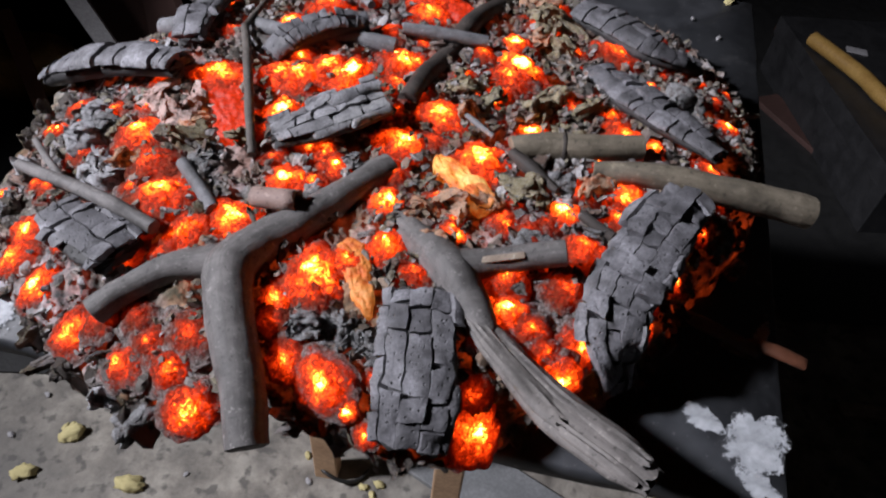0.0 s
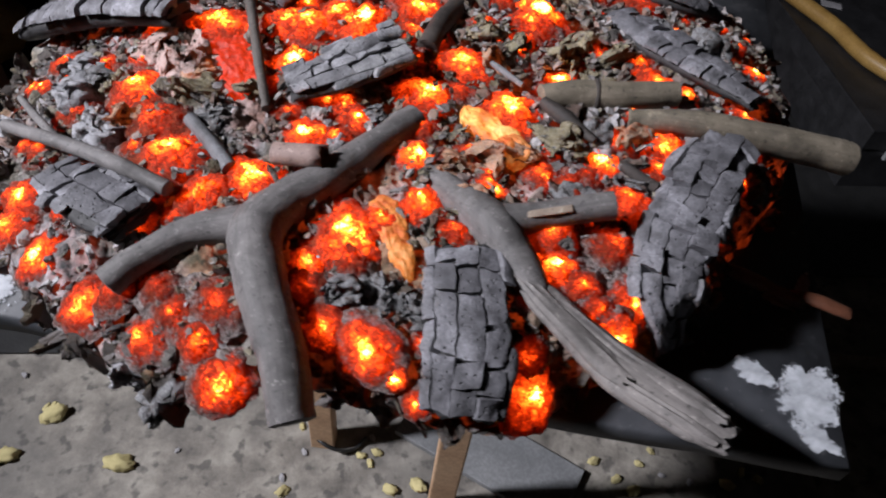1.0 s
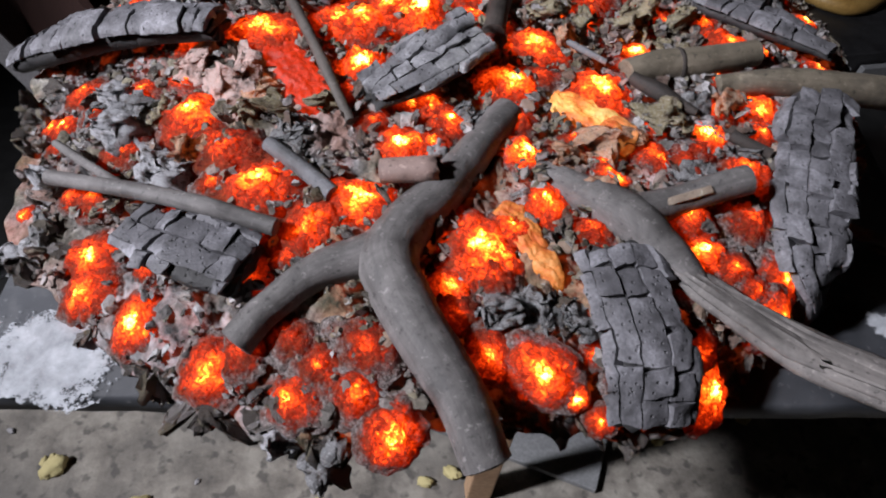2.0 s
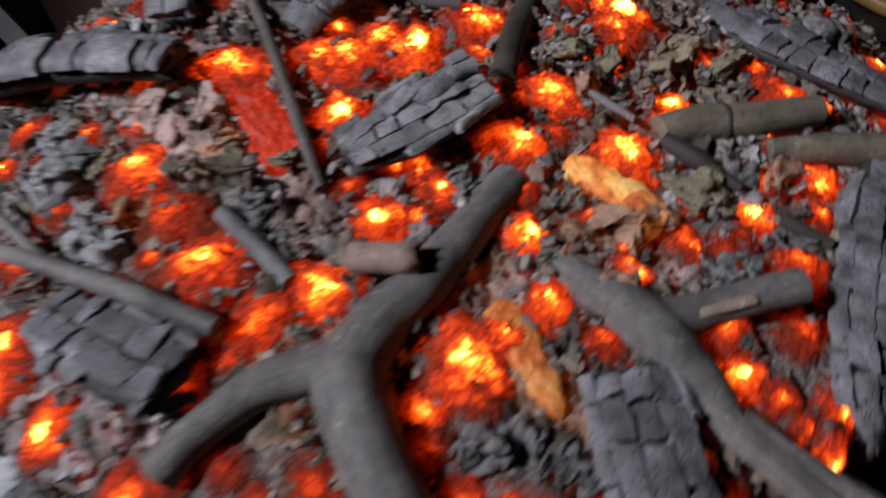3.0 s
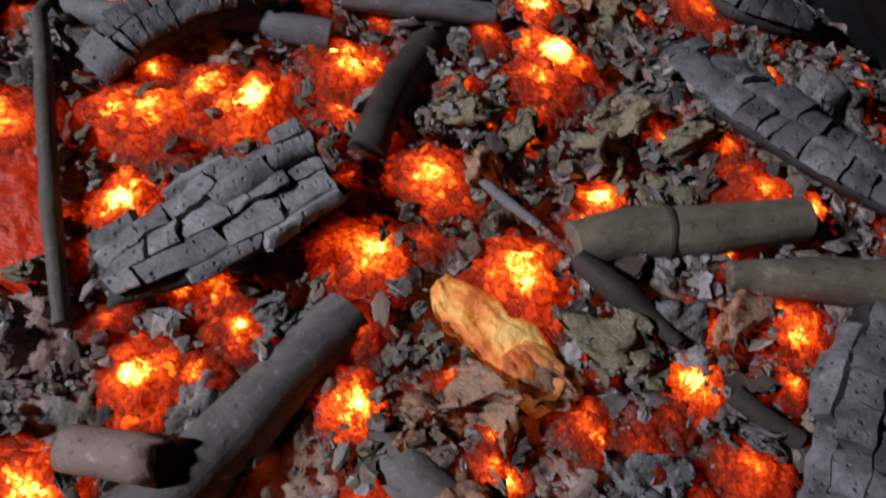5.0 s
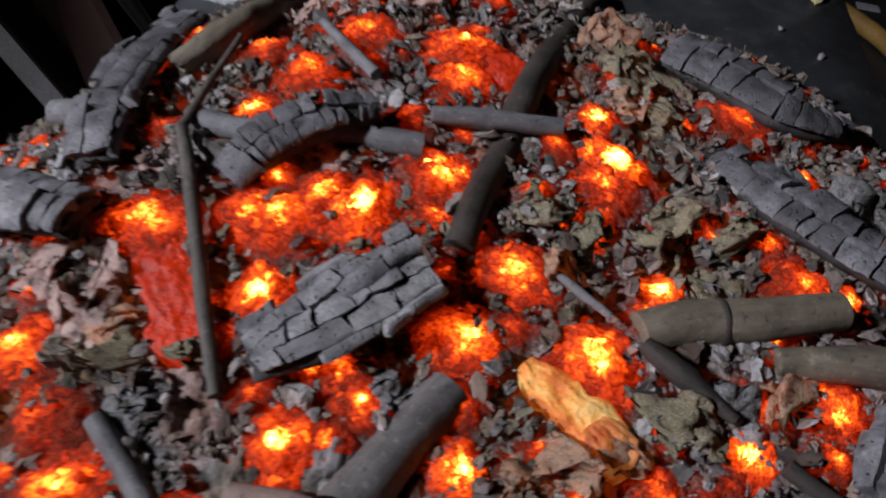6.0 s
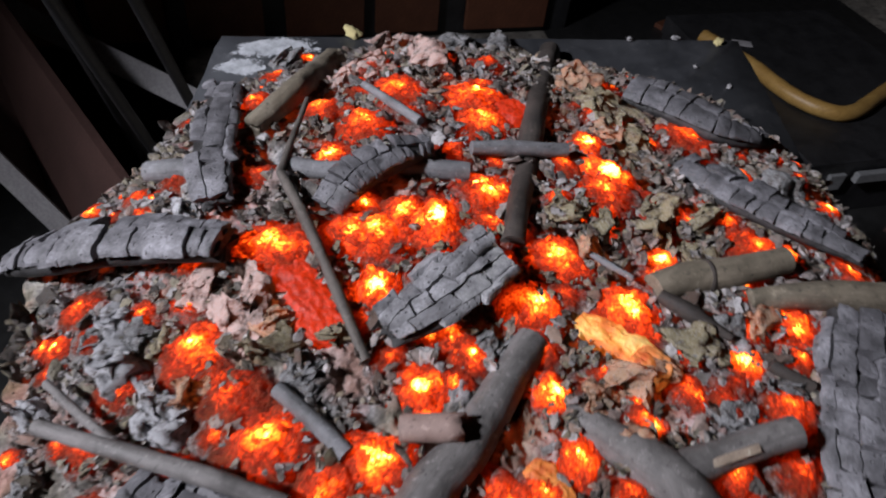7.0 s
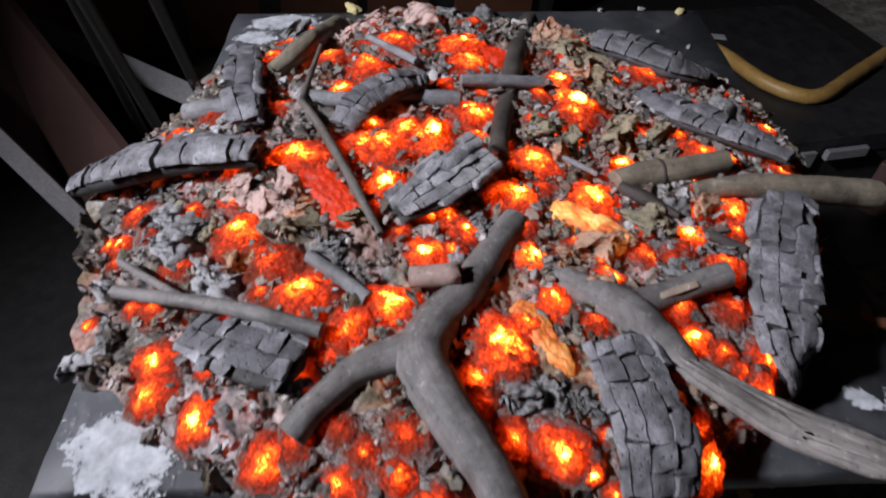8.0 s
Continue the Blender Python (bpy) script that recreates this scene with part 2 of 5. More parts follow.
def board_material():
    """A board painted dark grey, with scuffs."""
    m = Nodes("dark painted board")
    mid, fine = m.noise(16, 5, 0.65), m.noise(150, 4, 0.6)
    col = m.ramp(mid, [(0.3, (0.026, 0.028, 0.032)), (0.6, (0.055, 0.058, 0.065)), (0.8, (0.12, 0.12, 0.125))])
    col = m.mix(m.ramp(fine, [(0.62, 0.0), (0.74, 0.5)]), col, (0.22, 0.22, 0.225))
    m.set("Base Color", col)
    m.set("Roughness", m.ramp(mid, [(0.3, 0.45), (0.7, 0.7)]))
    m.bump(fine, 0.3, 0.0008)
    return m.mat


def flaking_paint():
    """Thin white paint that thins out to specks at its border."""
    m = Nodes("flaking white paint")
    mid, fine = m.noise(60, 6, 0.7), m.noise(380, 4, 0.7)
    m.set("Base Color", m.ramp(mid, [(0.3, (0.22, 0.23, 0.245)), (0.55, (0.42, 0.44, 0.47)), (0.75, (0.62, 0.64, 0.67))]))
    length = m.tree.nodes.new("ShaderNodeVectorMath")
    length.operation = "DISTANCE"
    level = m.tree.nodes.new("ShaderNodeVectorMath")
    level.operation = "MULTIPLY"
    level.inputs[1].default_value = (1, 1, 0)
    m.link(m.coord.outputs["Generated"], level.inputs[0])
    m.link(level.outputs[0], length.inputs[0])
    length.inputs[1].default_value = (0.5, 0.5, 0.0)
    full = m.math("SUBTRACT", 1.35, m.math("MULTIPLY", length.outputs["Value"], 2.1))
    full = m.math("ADD", full, m.math("MULTIPLY", m.math("SUBTRACT", m.math("ADD", m.math("MULTIPLY", mid, 0.6), m.math("MULTIPLY", fine, 0.4)), 0.5), 3.2))
    m.set("Alpha", m.ramp(full, [(0.36, 0.0), (0.56, 1.0)]))
    m.set("Roughness", 0.85)
    m.bump(fine, 0.4, 0.0005)
    return m.mat


BARK_GREY = bark("grey dry bark", (0.070, 0.065, 0.063), (0.225, 0.21, 0.205))
BARK_BROWN = bark("brown bark", (0.10, 0.085, 0.062), (0.26, 0.22, 0.165))
BARK_DARK = bark("sooty bark", (0.022, 0.018, 0.016), (0.075, 0.06, 0.052))
BARK_TWIG = bark("grey brown twig bark", (0.045, 0.038, 0.033), (0.15, 0.13, 0.115))
WOOD_CUT = bark("split weathered wood", (0.095, 0.088, 0.084), (0.27, 0.245, 0.23))
WOOD_END = bark("pale cut wood", (0.20, 0.15, 0.11), (0.42, 0.34, 0.27), streaks=False)
TWIG = bark("ashen twig bark", (0.10, 0.10, 0.105), (0.25, 0.25, 0.265))
ASH = ash_material("ash coated foam", False)
CRUMB = ash_material("ash crumbs", True)
CHAR = charcoal_material("ashy charcoal", (0.050, 0.048, 0.052), (0.34, 0.335, 0.365))
CHAR_PALE = charcoal_material("ash dusted charcoal", (0.10, 0.098, 0.104), (0.50, 0.495, 0.525))
CHAR_CORE = charcoal_material("black charcoal", (0.010, 0.009, 0.009), (0.075, 0.072, 0.074))
EMBER = ember_material("glowing ember")
FOAM = foam_material("amber foam")
CRUMPLED = crumpled_material()
CONCRETE = concrete_material()
BOARD = board_material()
WHITE = flaking_paint()
LUMBER = plain("planed pine", (0.46, 0.28, 0.16), (0.66, 0.44, 0.27), 9, 0.6)
BROWN = plain("brown stained boards", (0.10, 0.035, 0.018), (0.19, 0.07, 0.035), 5, 0.6)
BLACKM = plain("black painted steel", (0.012, 0.012, 0.013), (0.03, 0.03, 0.032), 20, 0.45)
DARKPANEL = plain("dark brown panel", (0.046, 0.023, 0.019), (0.085, 0.043, 0.036), 4, 0.6)
PALE = plain("pale grey paint", (0.30, 0.29, 0.30), (0.45, 0.44, 0.45), 12, 0.6)
YELLOW = plain("yellow foam", (0.50, 0.42, 0.18), (0.72, 0.64, 0.34), 60, 0.8)
HOSE = plain("yellow plastic", (0.28, 0.155, 0.04), (0.46, 0.29, 0.09), 12, 0.45)
# cable rubber; also the black of the two sheets that paint floor shade
CABLE = plain("black rubber", (0.012, 0.012, 0.012), (0.025, 0.025, 0.025), 30, 0.5)
GREYM = plain("grey sheet metal", (0.16, 0.165, 0.17), (0.28, 0.285, 0.29), 8, 0.45)
WALLM = plain("sooty plaster", (0.05, 0.045, 0.042), (0.10, 0.09, 0.082), 3, 0.85)

# ---------------- tools for building ----------------


class Strand(list):
    """Vertices of a limb, with a second place for each that runs along the grain."""

    along = None

    def add(self, place, grain):
        if self.along is None:
            self.along = []
        self.append(place)
        self.along.append(grain)


def mesh_of(name, verts, faces, material, smooth=True):
    me = bpy.data.meshes.new(name)
    me.from_pydata([tuple(v) for v in verts], [], faces)
    if isinstance(verts, Strand):
        layer = me.attributes.new("along", "FLOAT_VECTOR", "POINT")
        layer.data.foreach_set("vector", [v for g in verts.along for v in g])
    me.materials.append(material)
    if smooth:
        me.polygons.foreach_set("use_smooth", [True] * len(me.polygons))
    if isinstance(verts, Strand):
        me.set_sharp_from_angle(angle=radians(50))
    me.update()
    return me


def hang(name, me, parent=None, label=""):
    ob = new(name, me)
    if parent is not None:
        ob.parent = parent
    if label:
        tagged(ob, label)
    return ob


def empty(name, label, category, group="", kind="", place=(0, 0, 0)):
    ob = tagged(new(name), label, category, group, kind)
    ob.location = place
    ob.empty_display_size = 0.02
    return ob


def box(name, size, place, material, parent=None, label="", turn=(0, 0, 0), bevel=0.003):
    """A bevelled box, centred at place."""
    bm = bmesh.new()
    bmesh.ops.create_cube(bm, size=1.0)
    bmesh.ops.scale(bm, vec=size, verts=bm.verts)
    if bevel:
        bmesh.ops.bevel(bm, geom=bm.edges[:], offset=bevel, segments=2, affect="EDGES", profile=0.6)
    me = bpy.data.meshes.new(name)
    bm.to_mesh(me)
    bm.free()
    me.materials.append(material)
    ob = hang(name, me, parent, label)
    ob.matrix_local = pose(*place, *turn)
    return ob


def spline(points, radii, step):
    """A smooth run of points and radii through the given ones."""
    pts = [Vector(p) for p in points]
    if len(pts) == 2:
        pts = [pts[0], (pts[0] + pts[1]) / 2, pts[1]]
        radii = [radii[0], (radii[0] + radii[1]) / 2, radii[1]]
    ext = [pts[0] * 2 - pts[1], *pts, pts[-1] * 2 - pts[-2]]
    rad = [radii[0], *radii, radii[-1]]
    run, width = [], []
    for i in range(len(pts) - 1):
        a, b, c, d = ext[i:i + 4]
        n = max(2, int((c - b).length / step))
        for k in range(n):
            t = k / n
            run.append(0.5 * (2 * b + (c - a) * t + (2 * a - 5 * b + 4 * c - d) * t * t + (3 * b - a - 3 * c + d) * t ** 3))
            width.append(rad[i + 1] * (1 - t) + rad[i + 2] * t)
    run.append(pts[-1])
    width.append(radii[-1])
    return run, width


def frames_along(run):
    """Tangent, side and up along a run of points, with up held near the sky."""
    rows = []
    for i, p in enumerate(run):
        tan = (run[min(i + 1, len(run) - 1)] - run[max(i - 1, 0)]).normalized()
        side = tan.cross(Vector((0, 0, 1)))
        side = side.normalized() if side.length > 1e-4 else Vector((1, 0, 0))
        rows.append((tan, side, side.cross(tan).normalized()))
    return rows


def tube(points, radii, around=20, step=0.004, rough=0.10, seed=0.0, flat=1.0, ridges=0.0, ends=True, ragged=0.0):
    """Vertices and faces of an uneven round limb. Its ends are closed by slightly sunken, uneven cuts."""
    run, width = spline(points, radii, step)
    rows = frames_along(run)
    verts, faces = Strand(), []
    for i, (p, r) in enumerate(zip(run, width)):
        tan, side, up = rows[i]
        for k in range(around):
            a = 2 * math.pi * k / around
            d = side * math.cos(a) + up * math.sin(a) * flat
            q = p + d * r
            lump = noise.noise(q * 38 + Vector((seed, 0, 0))) * rough + noise.noise(q * 130 + Vector((0, seed, 0))) * rough * 0.35
            lump += ridges * noise.noise(Vector((math.cos(a) * 3.2, math.sin(a) * 3.2, i * 0.02 + seed)))
            shift = 0.0
            if ragged and (i < 3 or i > len(run) - 4):
                shift = ragged * noise.noise(Vector((math.cos(a) * 2.5, math.sin(a) * 2.5, seed + i)))
            verts.add(p + d * r * (1 + lump) + tan * shift, (math.cos(a) * r + seed, math.sin(a) * r, i * step * 0.10))
    n = len(run)
    for i in range(n - 1):
        for k in range(around):
            a, b = i * around + k, i * around + (k + 1) % around
            faces.append((a, b, b + around, a + around))
    if ends:
        for i, sign in ((0, 1), (n - 1, -1)):
            tan, r = rows[i][0] * sign, width[i]
            first = len(verts)
            for k in range(around):
                v = verts[i * around + k]
                g = verts.along[i * around + k]
                verts.add(run[i] + (v - run[i]) * 0.86 + tan * r * (0.05 + 0.05 * noise.noise(v * 200)) - tan * r * 0.12, (g[0], g[1], g[2] + 0.01))
            c = len(verts)
            verts.add(run[i] + tan * r * 0.06, (seed, 0, i * step * 0.1 + 0.03))
            for k in range(around):
                j = (k + 1) % around
                a, b = i * around + k, i * around + j
                quad = (a, first + k, first + j, b) if sign == 1 else (a, b, first + j, first + k)
                tri_ = (first + k, c, first + j) if sign == 1 else (first + k, first + j, c)
                faces.append(quad)
                faces.append(tri_)
    return verts, faces


def limb(owner, points, radii, name="limb", material=None, seed=None, **more):
    """One limb of a branch, under its owner."""
    v, f = tube(points, radii, seed=points[0][0] * 50 if seed is None else seed, **more)
    return hang(name, mesh_of(name, v, f, material or BARK_GREY), owner)


# ---------------- the plan of the mound ----------------
TOP = 0.780
MID = (0.0, 0.55)
RADII = [0.352, 0.362, 0.376, 0.372, 0.376, 0.336, 0.352, 0.338, 0.326, 0.308, 0.318, 0.327, 0.337, 0.345, 0.36, 0.351, 0.34, 0.351, 0.35, 0.343, 0.345, 0.34, 0.319, 0.338]
FORM = [0.079, -0.0139, 0.0199, -0.0352, -0.0131, -0.0452, 0.0485, -0.0758, 0.0427, -0.06]


def reach(a):
    """The mound's radius in the direction a."""
    u = (a + math.pi) / (2 * math.pi) * 24 % 24
    i = int(u)
    t = u - i
    t = t * t * (3 - 2 * t)
    return RADII[i % 24] * (1 - t) + RADII[(i + 1) % 24] * t


def height(x, y):
    """The mound's mean height at a place of the plan."""
    dx, dy = x - MID[0], y - MID[1]
    rho = math.hypot(dx, dy) / reach(math.atan2(dy, dx))
    if rho >= 1:
        return TOP
    u, v = dx / 0.35, dy / 0.35
    f = (1, u, v, u * u, u * v, v * v, u ** 3, u * u * v, u * v * v, v ** 3)
    return TOP + sum(a * b for a, b in zip(FORM, f)) * (1 - rho ** 5) ** 0.5


# ---------------- floor and room ----------------
def sheet(name, x0, x1, y0, y1, z, nx, ny, material, wave=0.0):
    verts = [(x0 + (x1 - x0) * i / nx, y0 + (y1 - y0) * j / ny, z + wave * noise.noise(Vector((i * 0.21, j * 0.21, 0)))) for j in range(ny + 1) for i in range(nx + 1)]
    faces = [(j * (nx + 1) + i, j * (nx + 1) + i + 1, (j + 1) * (nx + 1) + i + 1, (j + 1) * (nx + 1) + i) for j in range(ny) for i in range(nx)]
    return hang(name, mesh_of(name, verts, faces, material))


floor = tagged(sheet("floor", -2.6, 2.8, -2.2, 3.0, 0.0, 90, 90, CONCRETE, 0.002), "dirty grey concrete floor with stains and crumbs", "floor", kind="structure")
for side, size, place in (("north", (5.6, 0.12, 2.7), (0.1, 3.06, 1.35)), ("south", (5.6, 0.12, 2.7), (0.1, -2.26, 1.35)), ("west", (0.12, 5.2, 2.7), (-2.66, 0.4, 1.35)), ("east", (0.12, 5.2, 2.7), (2.86, 0.4, 1.35))):
    tagged(box("wall_" + side, size, place, WALLM), "dark sooty plaster wall of the workshop", "wall", kind="structure")
tagged(box("ceiling", (5.6, 5.4, 0.1), (0.1, 0.4, 2.75), WALLM), "dark plaster ceiling", "ceiling", kind="structure")

# ---------------- the table ----------------
table = empty("table", "work table with dark painted top and pine legs", "table", place=(0, 0.55, 0))


def table_board():
    """The painted board, a slanting four-cornered panel 18 mm thick, with worn edges."""
    corners = [(-0.365, 0.298), (0.246, 0.170), (0.450, 0.878), (-0.207, 0.945)]
    n = 26
    ring = []
    for i in range(4):
        (xa, ya), (xb, yb) = corners[i], corners[(i + 1) % 4]
        for k in range(n):
            t = k / n
            nx, ny = yb - ya, xa - xb
            size = math.hypot(nx, ny)
            w = 0.0022 * noise.noise(Vector((xa + (xb - xa) * t, ya + (yb - ya) * t, 3)) * 30)
            ring.append((xa + (xb - xa) * t + nx / size * w, ya + (yb - ya) * t + ny / size * w))
    cx, cy = sum(p[0] for p in ring) / len(ring), sum(p[1] for p in ring) / len(ring)
    verts, faces = [], []
    for scale, z in ((0.0, 0.779), (0.5, 0.779), (0.994, 0.779), (1.0, 0.776), (1.0, 0.763), (0.99, 0.760), (0.0, 0.760)):
        for x, y in ring:
            verts.append((cx + (x - cx) * scale, cy + (y - cy) * scale - 0.55, z))
    m = len(ring)
    for i in range(6):
        for k in range(m):
            a, b = i * m + k, i * m + (k + 1) % m
            faces.append((a + m, b + m, b, a))
    return hang("board", mesh_of("board", verts, faces, BOARD), table, "dark grey painted board with scuffed edges")


table_board()
for x, y, tilt in ((-0.128, 0.560, 0), (0.071, 0.435, 0), (-0.10, 0.80, 0), (0.30, 0.74, 0)):
    box("leg", (0.042, 0.030, 0.762), (x, y - 0.55, 0.380), LUMBER, table, "square planed pine leg", turn=(0, 0, -9))


def paint_patch(x, y, w, h, turn, seed):
    """A thin flake of white paint with a torn outline."""
    n = 220
    verts, faces = [(0, 0, 0.0012)], []
    for i in range(n):
        a = 2 * math.pi * i / n
        r = 1 + 0.55 * noise.noise(Vector((math.cos(a) * 1.3, math.sin(a) * 1.3, seed + 0.3))) + 0.16 * noise.noise(Vector((math.cos(a) * 4, math.sin(a) * 4, seed + 0.3))) + 0.09 * noise.noise(Vector((math.cos(a) * 13, math.sin(a) * 13, seed)))
        verts.append((math.cos(a) * w * r, math.sin(a) * h * r, 0.0010))
        faces.append((0, i + 1, (i + 1) % n + 1))
    ob = hang("paint_patch", mesh_of("paint_patch", verts, faces, WHITE, False), table, "flaking white paint")
    ob.matrix_local = pose(x, y - 0.55, 0.779, 0, 0, turn)



# ---------------- the ember bed ----------------
def ember_bed():
    """The mound itself: a lumpy crust of ash-coated foam over a flat underside."""
    rings, around = 190, 960
    verts, faces = [], []
    for i in range(1, rings + 1):
        rho = (i / rings) ** 0.72
        for k in range(around):
            a = 2 * math.pi * k / around
            edge_wave = 1 + 0.03 * noise.noise(Vector((math.cos(a) * 7, math.sin(a) * 7, 1))) + 0.022 * noise.noise(Vector((math.cos(a) * 22, math.sin(a) * 22, 4)))
            r = reach(a) * rho * (1 + (edge_wave - 1) * rho ** 2)
            x, y = MID[0] + r * math.cos(a), MID[1] + r * math.sin(a)
            z = height(MID[0] + reach(a) * rho * 0.999 * math.cos(a), MID[1] + reach(a) * rho * 0.999 * math.sin(a))
            p = Vector((x, y, 0))
            fade = min(1.0, (1 - rho) * 14 + 0.12)
            big = noise.voronoi(p * 34)[0]
            small = noise.voronoi(p * 95)[0]
            rag = noise.turbulence(p * 46, 4, True) - 0.55
            z += fade * (0.008 * (0.45 - big[0]) + 0.0035 * (0.4 - small[0]) + 0.006 * noise.noise(p * 22) + 0.0075 * rag - 0.034 * max(0.0, noise.noise(p * 13 + Vector((4, 2, 0))) - 0.10) + 0.0046 * (noise.turbulence(p * 120, 3, True) - 0.5) + 0.0014 * noise.noise(p * 340))
            if rho > 0.985:
                z = TOP + 0.0015 + (z - TOP) * 0.3
            verts.append((x, y, max(z, TOP + 0.0015)))
    for i in range(rings - 1):
        for k in range(around):
            a, b = i * around + k, i * around + (k + 1) % around
            faces.append((a, a + around, b + around, b))
    verts.append((MID[0], MID[1], height(*MID)))
    top = len(verts) - 1
    verts.append((MID[0], MID[1], TOP + 0.0012))
    low = len(verts) - 1
    last = (rings - 1) * around
    for k in range(around):
        j = (k + 1) % around
        faces.append((top, k, j))
        faces.append((low, last + j, last + k))
    return hang("crust", mesh_of("crust", verts, faces, ASH), BED, "grey and olive ash-coated foam crust")


def lump(name, levels, seed, nodules, depth, material):
    """A unit-sized knobbly lump."""
    bm = bmesh.new()
    bmesh.ops.create_icosphere(bm, subdivisions=levels, radius=1.0)
    for v in bm.verts:
        n = v.co.normalized()
        d = noise.voronoi(n * nodules + Vector((seed * 7.1, seed * 3.3, seed)))[0]
        k = 1 + depth * (0.5 - d[0]) * 1.6 + depth * 0.5 * noise.noise(n * 2.1 + Vector((seed, 0, seed * 2))) + depth * 0.2 * noise.noise(n * 9 + Vector((0, seed, 0)))
        v.co = n * k
    me = bpy.data.meshes.new(name)
    bm.to_mesh(me)
    bm.free()
    me.materials.append(material)
    me.polygons.foreach_set("use_smooth", [True] * len(me.polygons))
    return me


BED = empty("ember_bed", "mound of glowing imitation embers and ash on a board", "ember bed")
ember_bed()


def ember_form(seed):
    """A unit-sized mound of knobbly foam that runs out flat at a ragged rim."""
    rings, around = 30, 60
    verts, faces = [], []
    for i in range(rings + 1):
        rho = 1.3 * i / rings
        for k in range(around):
            a = 2 * math.pi * k / around
            c, d = math.cos(a), math.sin(a)
            r = rho * (1 + 0.24 * noise.noise(Vector((c * 1.4, d * 1.4, seed))) + 0.12 * noise.noise(Vector((c * 4, d * 4, seed))) * min(1, rho))
            p = Vector((r * c, r * d, seed * 3.7))
            big, small = noise.voronoi(p * 2.3)[0], noise.voronoi(p * 5.2)[0]
            z = 0.52 - 0.62 * rho ** 1.7 + 0.34 * (0.42 - big[0]) + 0.15 * (0.4 - small[0]) + 0.09 * noise.noise(p * 9) + 0.16 * noise.noise(p * 1.6)
            verts.append((p.x, p.y, z))
    for i in range(rings):
        for k in range(around):
            a, b = i * around + k, i * around + (k + 1) % around
            faces.append((a, a + around, b + around, b))
    return mesh_of("ember", verts, faces, EMBER)


EMBERS = [ember_form(s + 1.3) for s in range(7)]
HEARTS = []


def ember(x, y, r, heat, skin, z):
    """One glowing lump, sunk in the crust."""
    ob = hang("ember", EMBERS[len(HEARTS) % 7], BED)
    HEARTS.append((x, y, r * 1.15 * min(1.0, 0.4 + 0.6 * heat)))
    rnd = random.Random(len(HEARTS))
    slope = Vector((height(x - 0.012, y) - height(x + 0.012, y), height(x, y - 0.012) - height(x, y + 0.012), 0.024)).normalized()
    lean = Vector((0, 0, 1)).lerp(slope, 0.8).to_track_quat("Z", "Y").to_matrix().to_4x4()
    rho = math.hypot(x - MID[0], y - MID[1]) / reach(math.atan2(y - MID[1], x - MID[0]))
    wide = r * (1.28 if rho < 0.82 else 0.95)
    ob.matrix_local = Matrix.Translation((x, y, z - r * 0.22)) @ lean @ Matrix.Rotation(rnd.uniform(0, 6.28), 4, "Z") @ Matrix.Diagonal((wide * rnd.uniform(0.88, 1.15), wide * rnd.uniform(0.88, 1.15), r * (0.85 if rho < 0.82 else 0.55), 1))
    ob.color = (heat, skin, 0, 1)


def glow_filler_embers():
    """Smaller, duller embers added at random to imitate the crust's diffuse red glow."""
    rnd = random.Random(23)
    made = 0
    while made < 120:
        a, rho = rnd.uniform(-math.pi, math.pi), rnd.random() ** 0.5 * 0.95
        x, y = MID[0] + reach(a) * rho * math.cos(a), MID[1] + reach(a) * rho * math.sin(a)
        r = rnd.uniform(0.007, 0.016)
        if noise.noise(Vector((x * 9, y * 9, 8))) < -0.22 or min(math.hypot(x - hx, y - hy) / (hr + r) for hx, hy, hr in HEARTS) < 0.62:
            continue
        ember(x, y, r, rnd.uniform(0.2, 0.48), rnd.uniform(0.5, 0.85), height(x, y) + r * 0.18)
        made += 1


def flake(name, seed, material, levels=1):
    """A unit-sized torn crumb of foam, folded and uneven."""
    bm = bmesh.new()
    bmesh.ops.create_icosphere(bm, subdivisions=levels + 1, radius=1.0)
    o = Vector((seed * 5.3, seed * 1.7, seed * 3.1))
    for v in bm.verts:
        n = v.co.normalized()
        q = n + 0.8 * noise.noise_vector(n * 1.1 + o) + 0.5 * noise.noise_vector(n * 2.7 + o)
        v.co = Vector((q.x * 1.05, q.y * 0.9, q.z * 0.55))
    me = bpy.data.meshes.new(name)
    bm.to_mesh(me)
    bm.free()
    me.materials.append(material)
    me.polygons.foreach_set("use_smooth", [True] * len(me.polygons))
    me.set_sharp_from_angle(angle=radians(48))
    return me


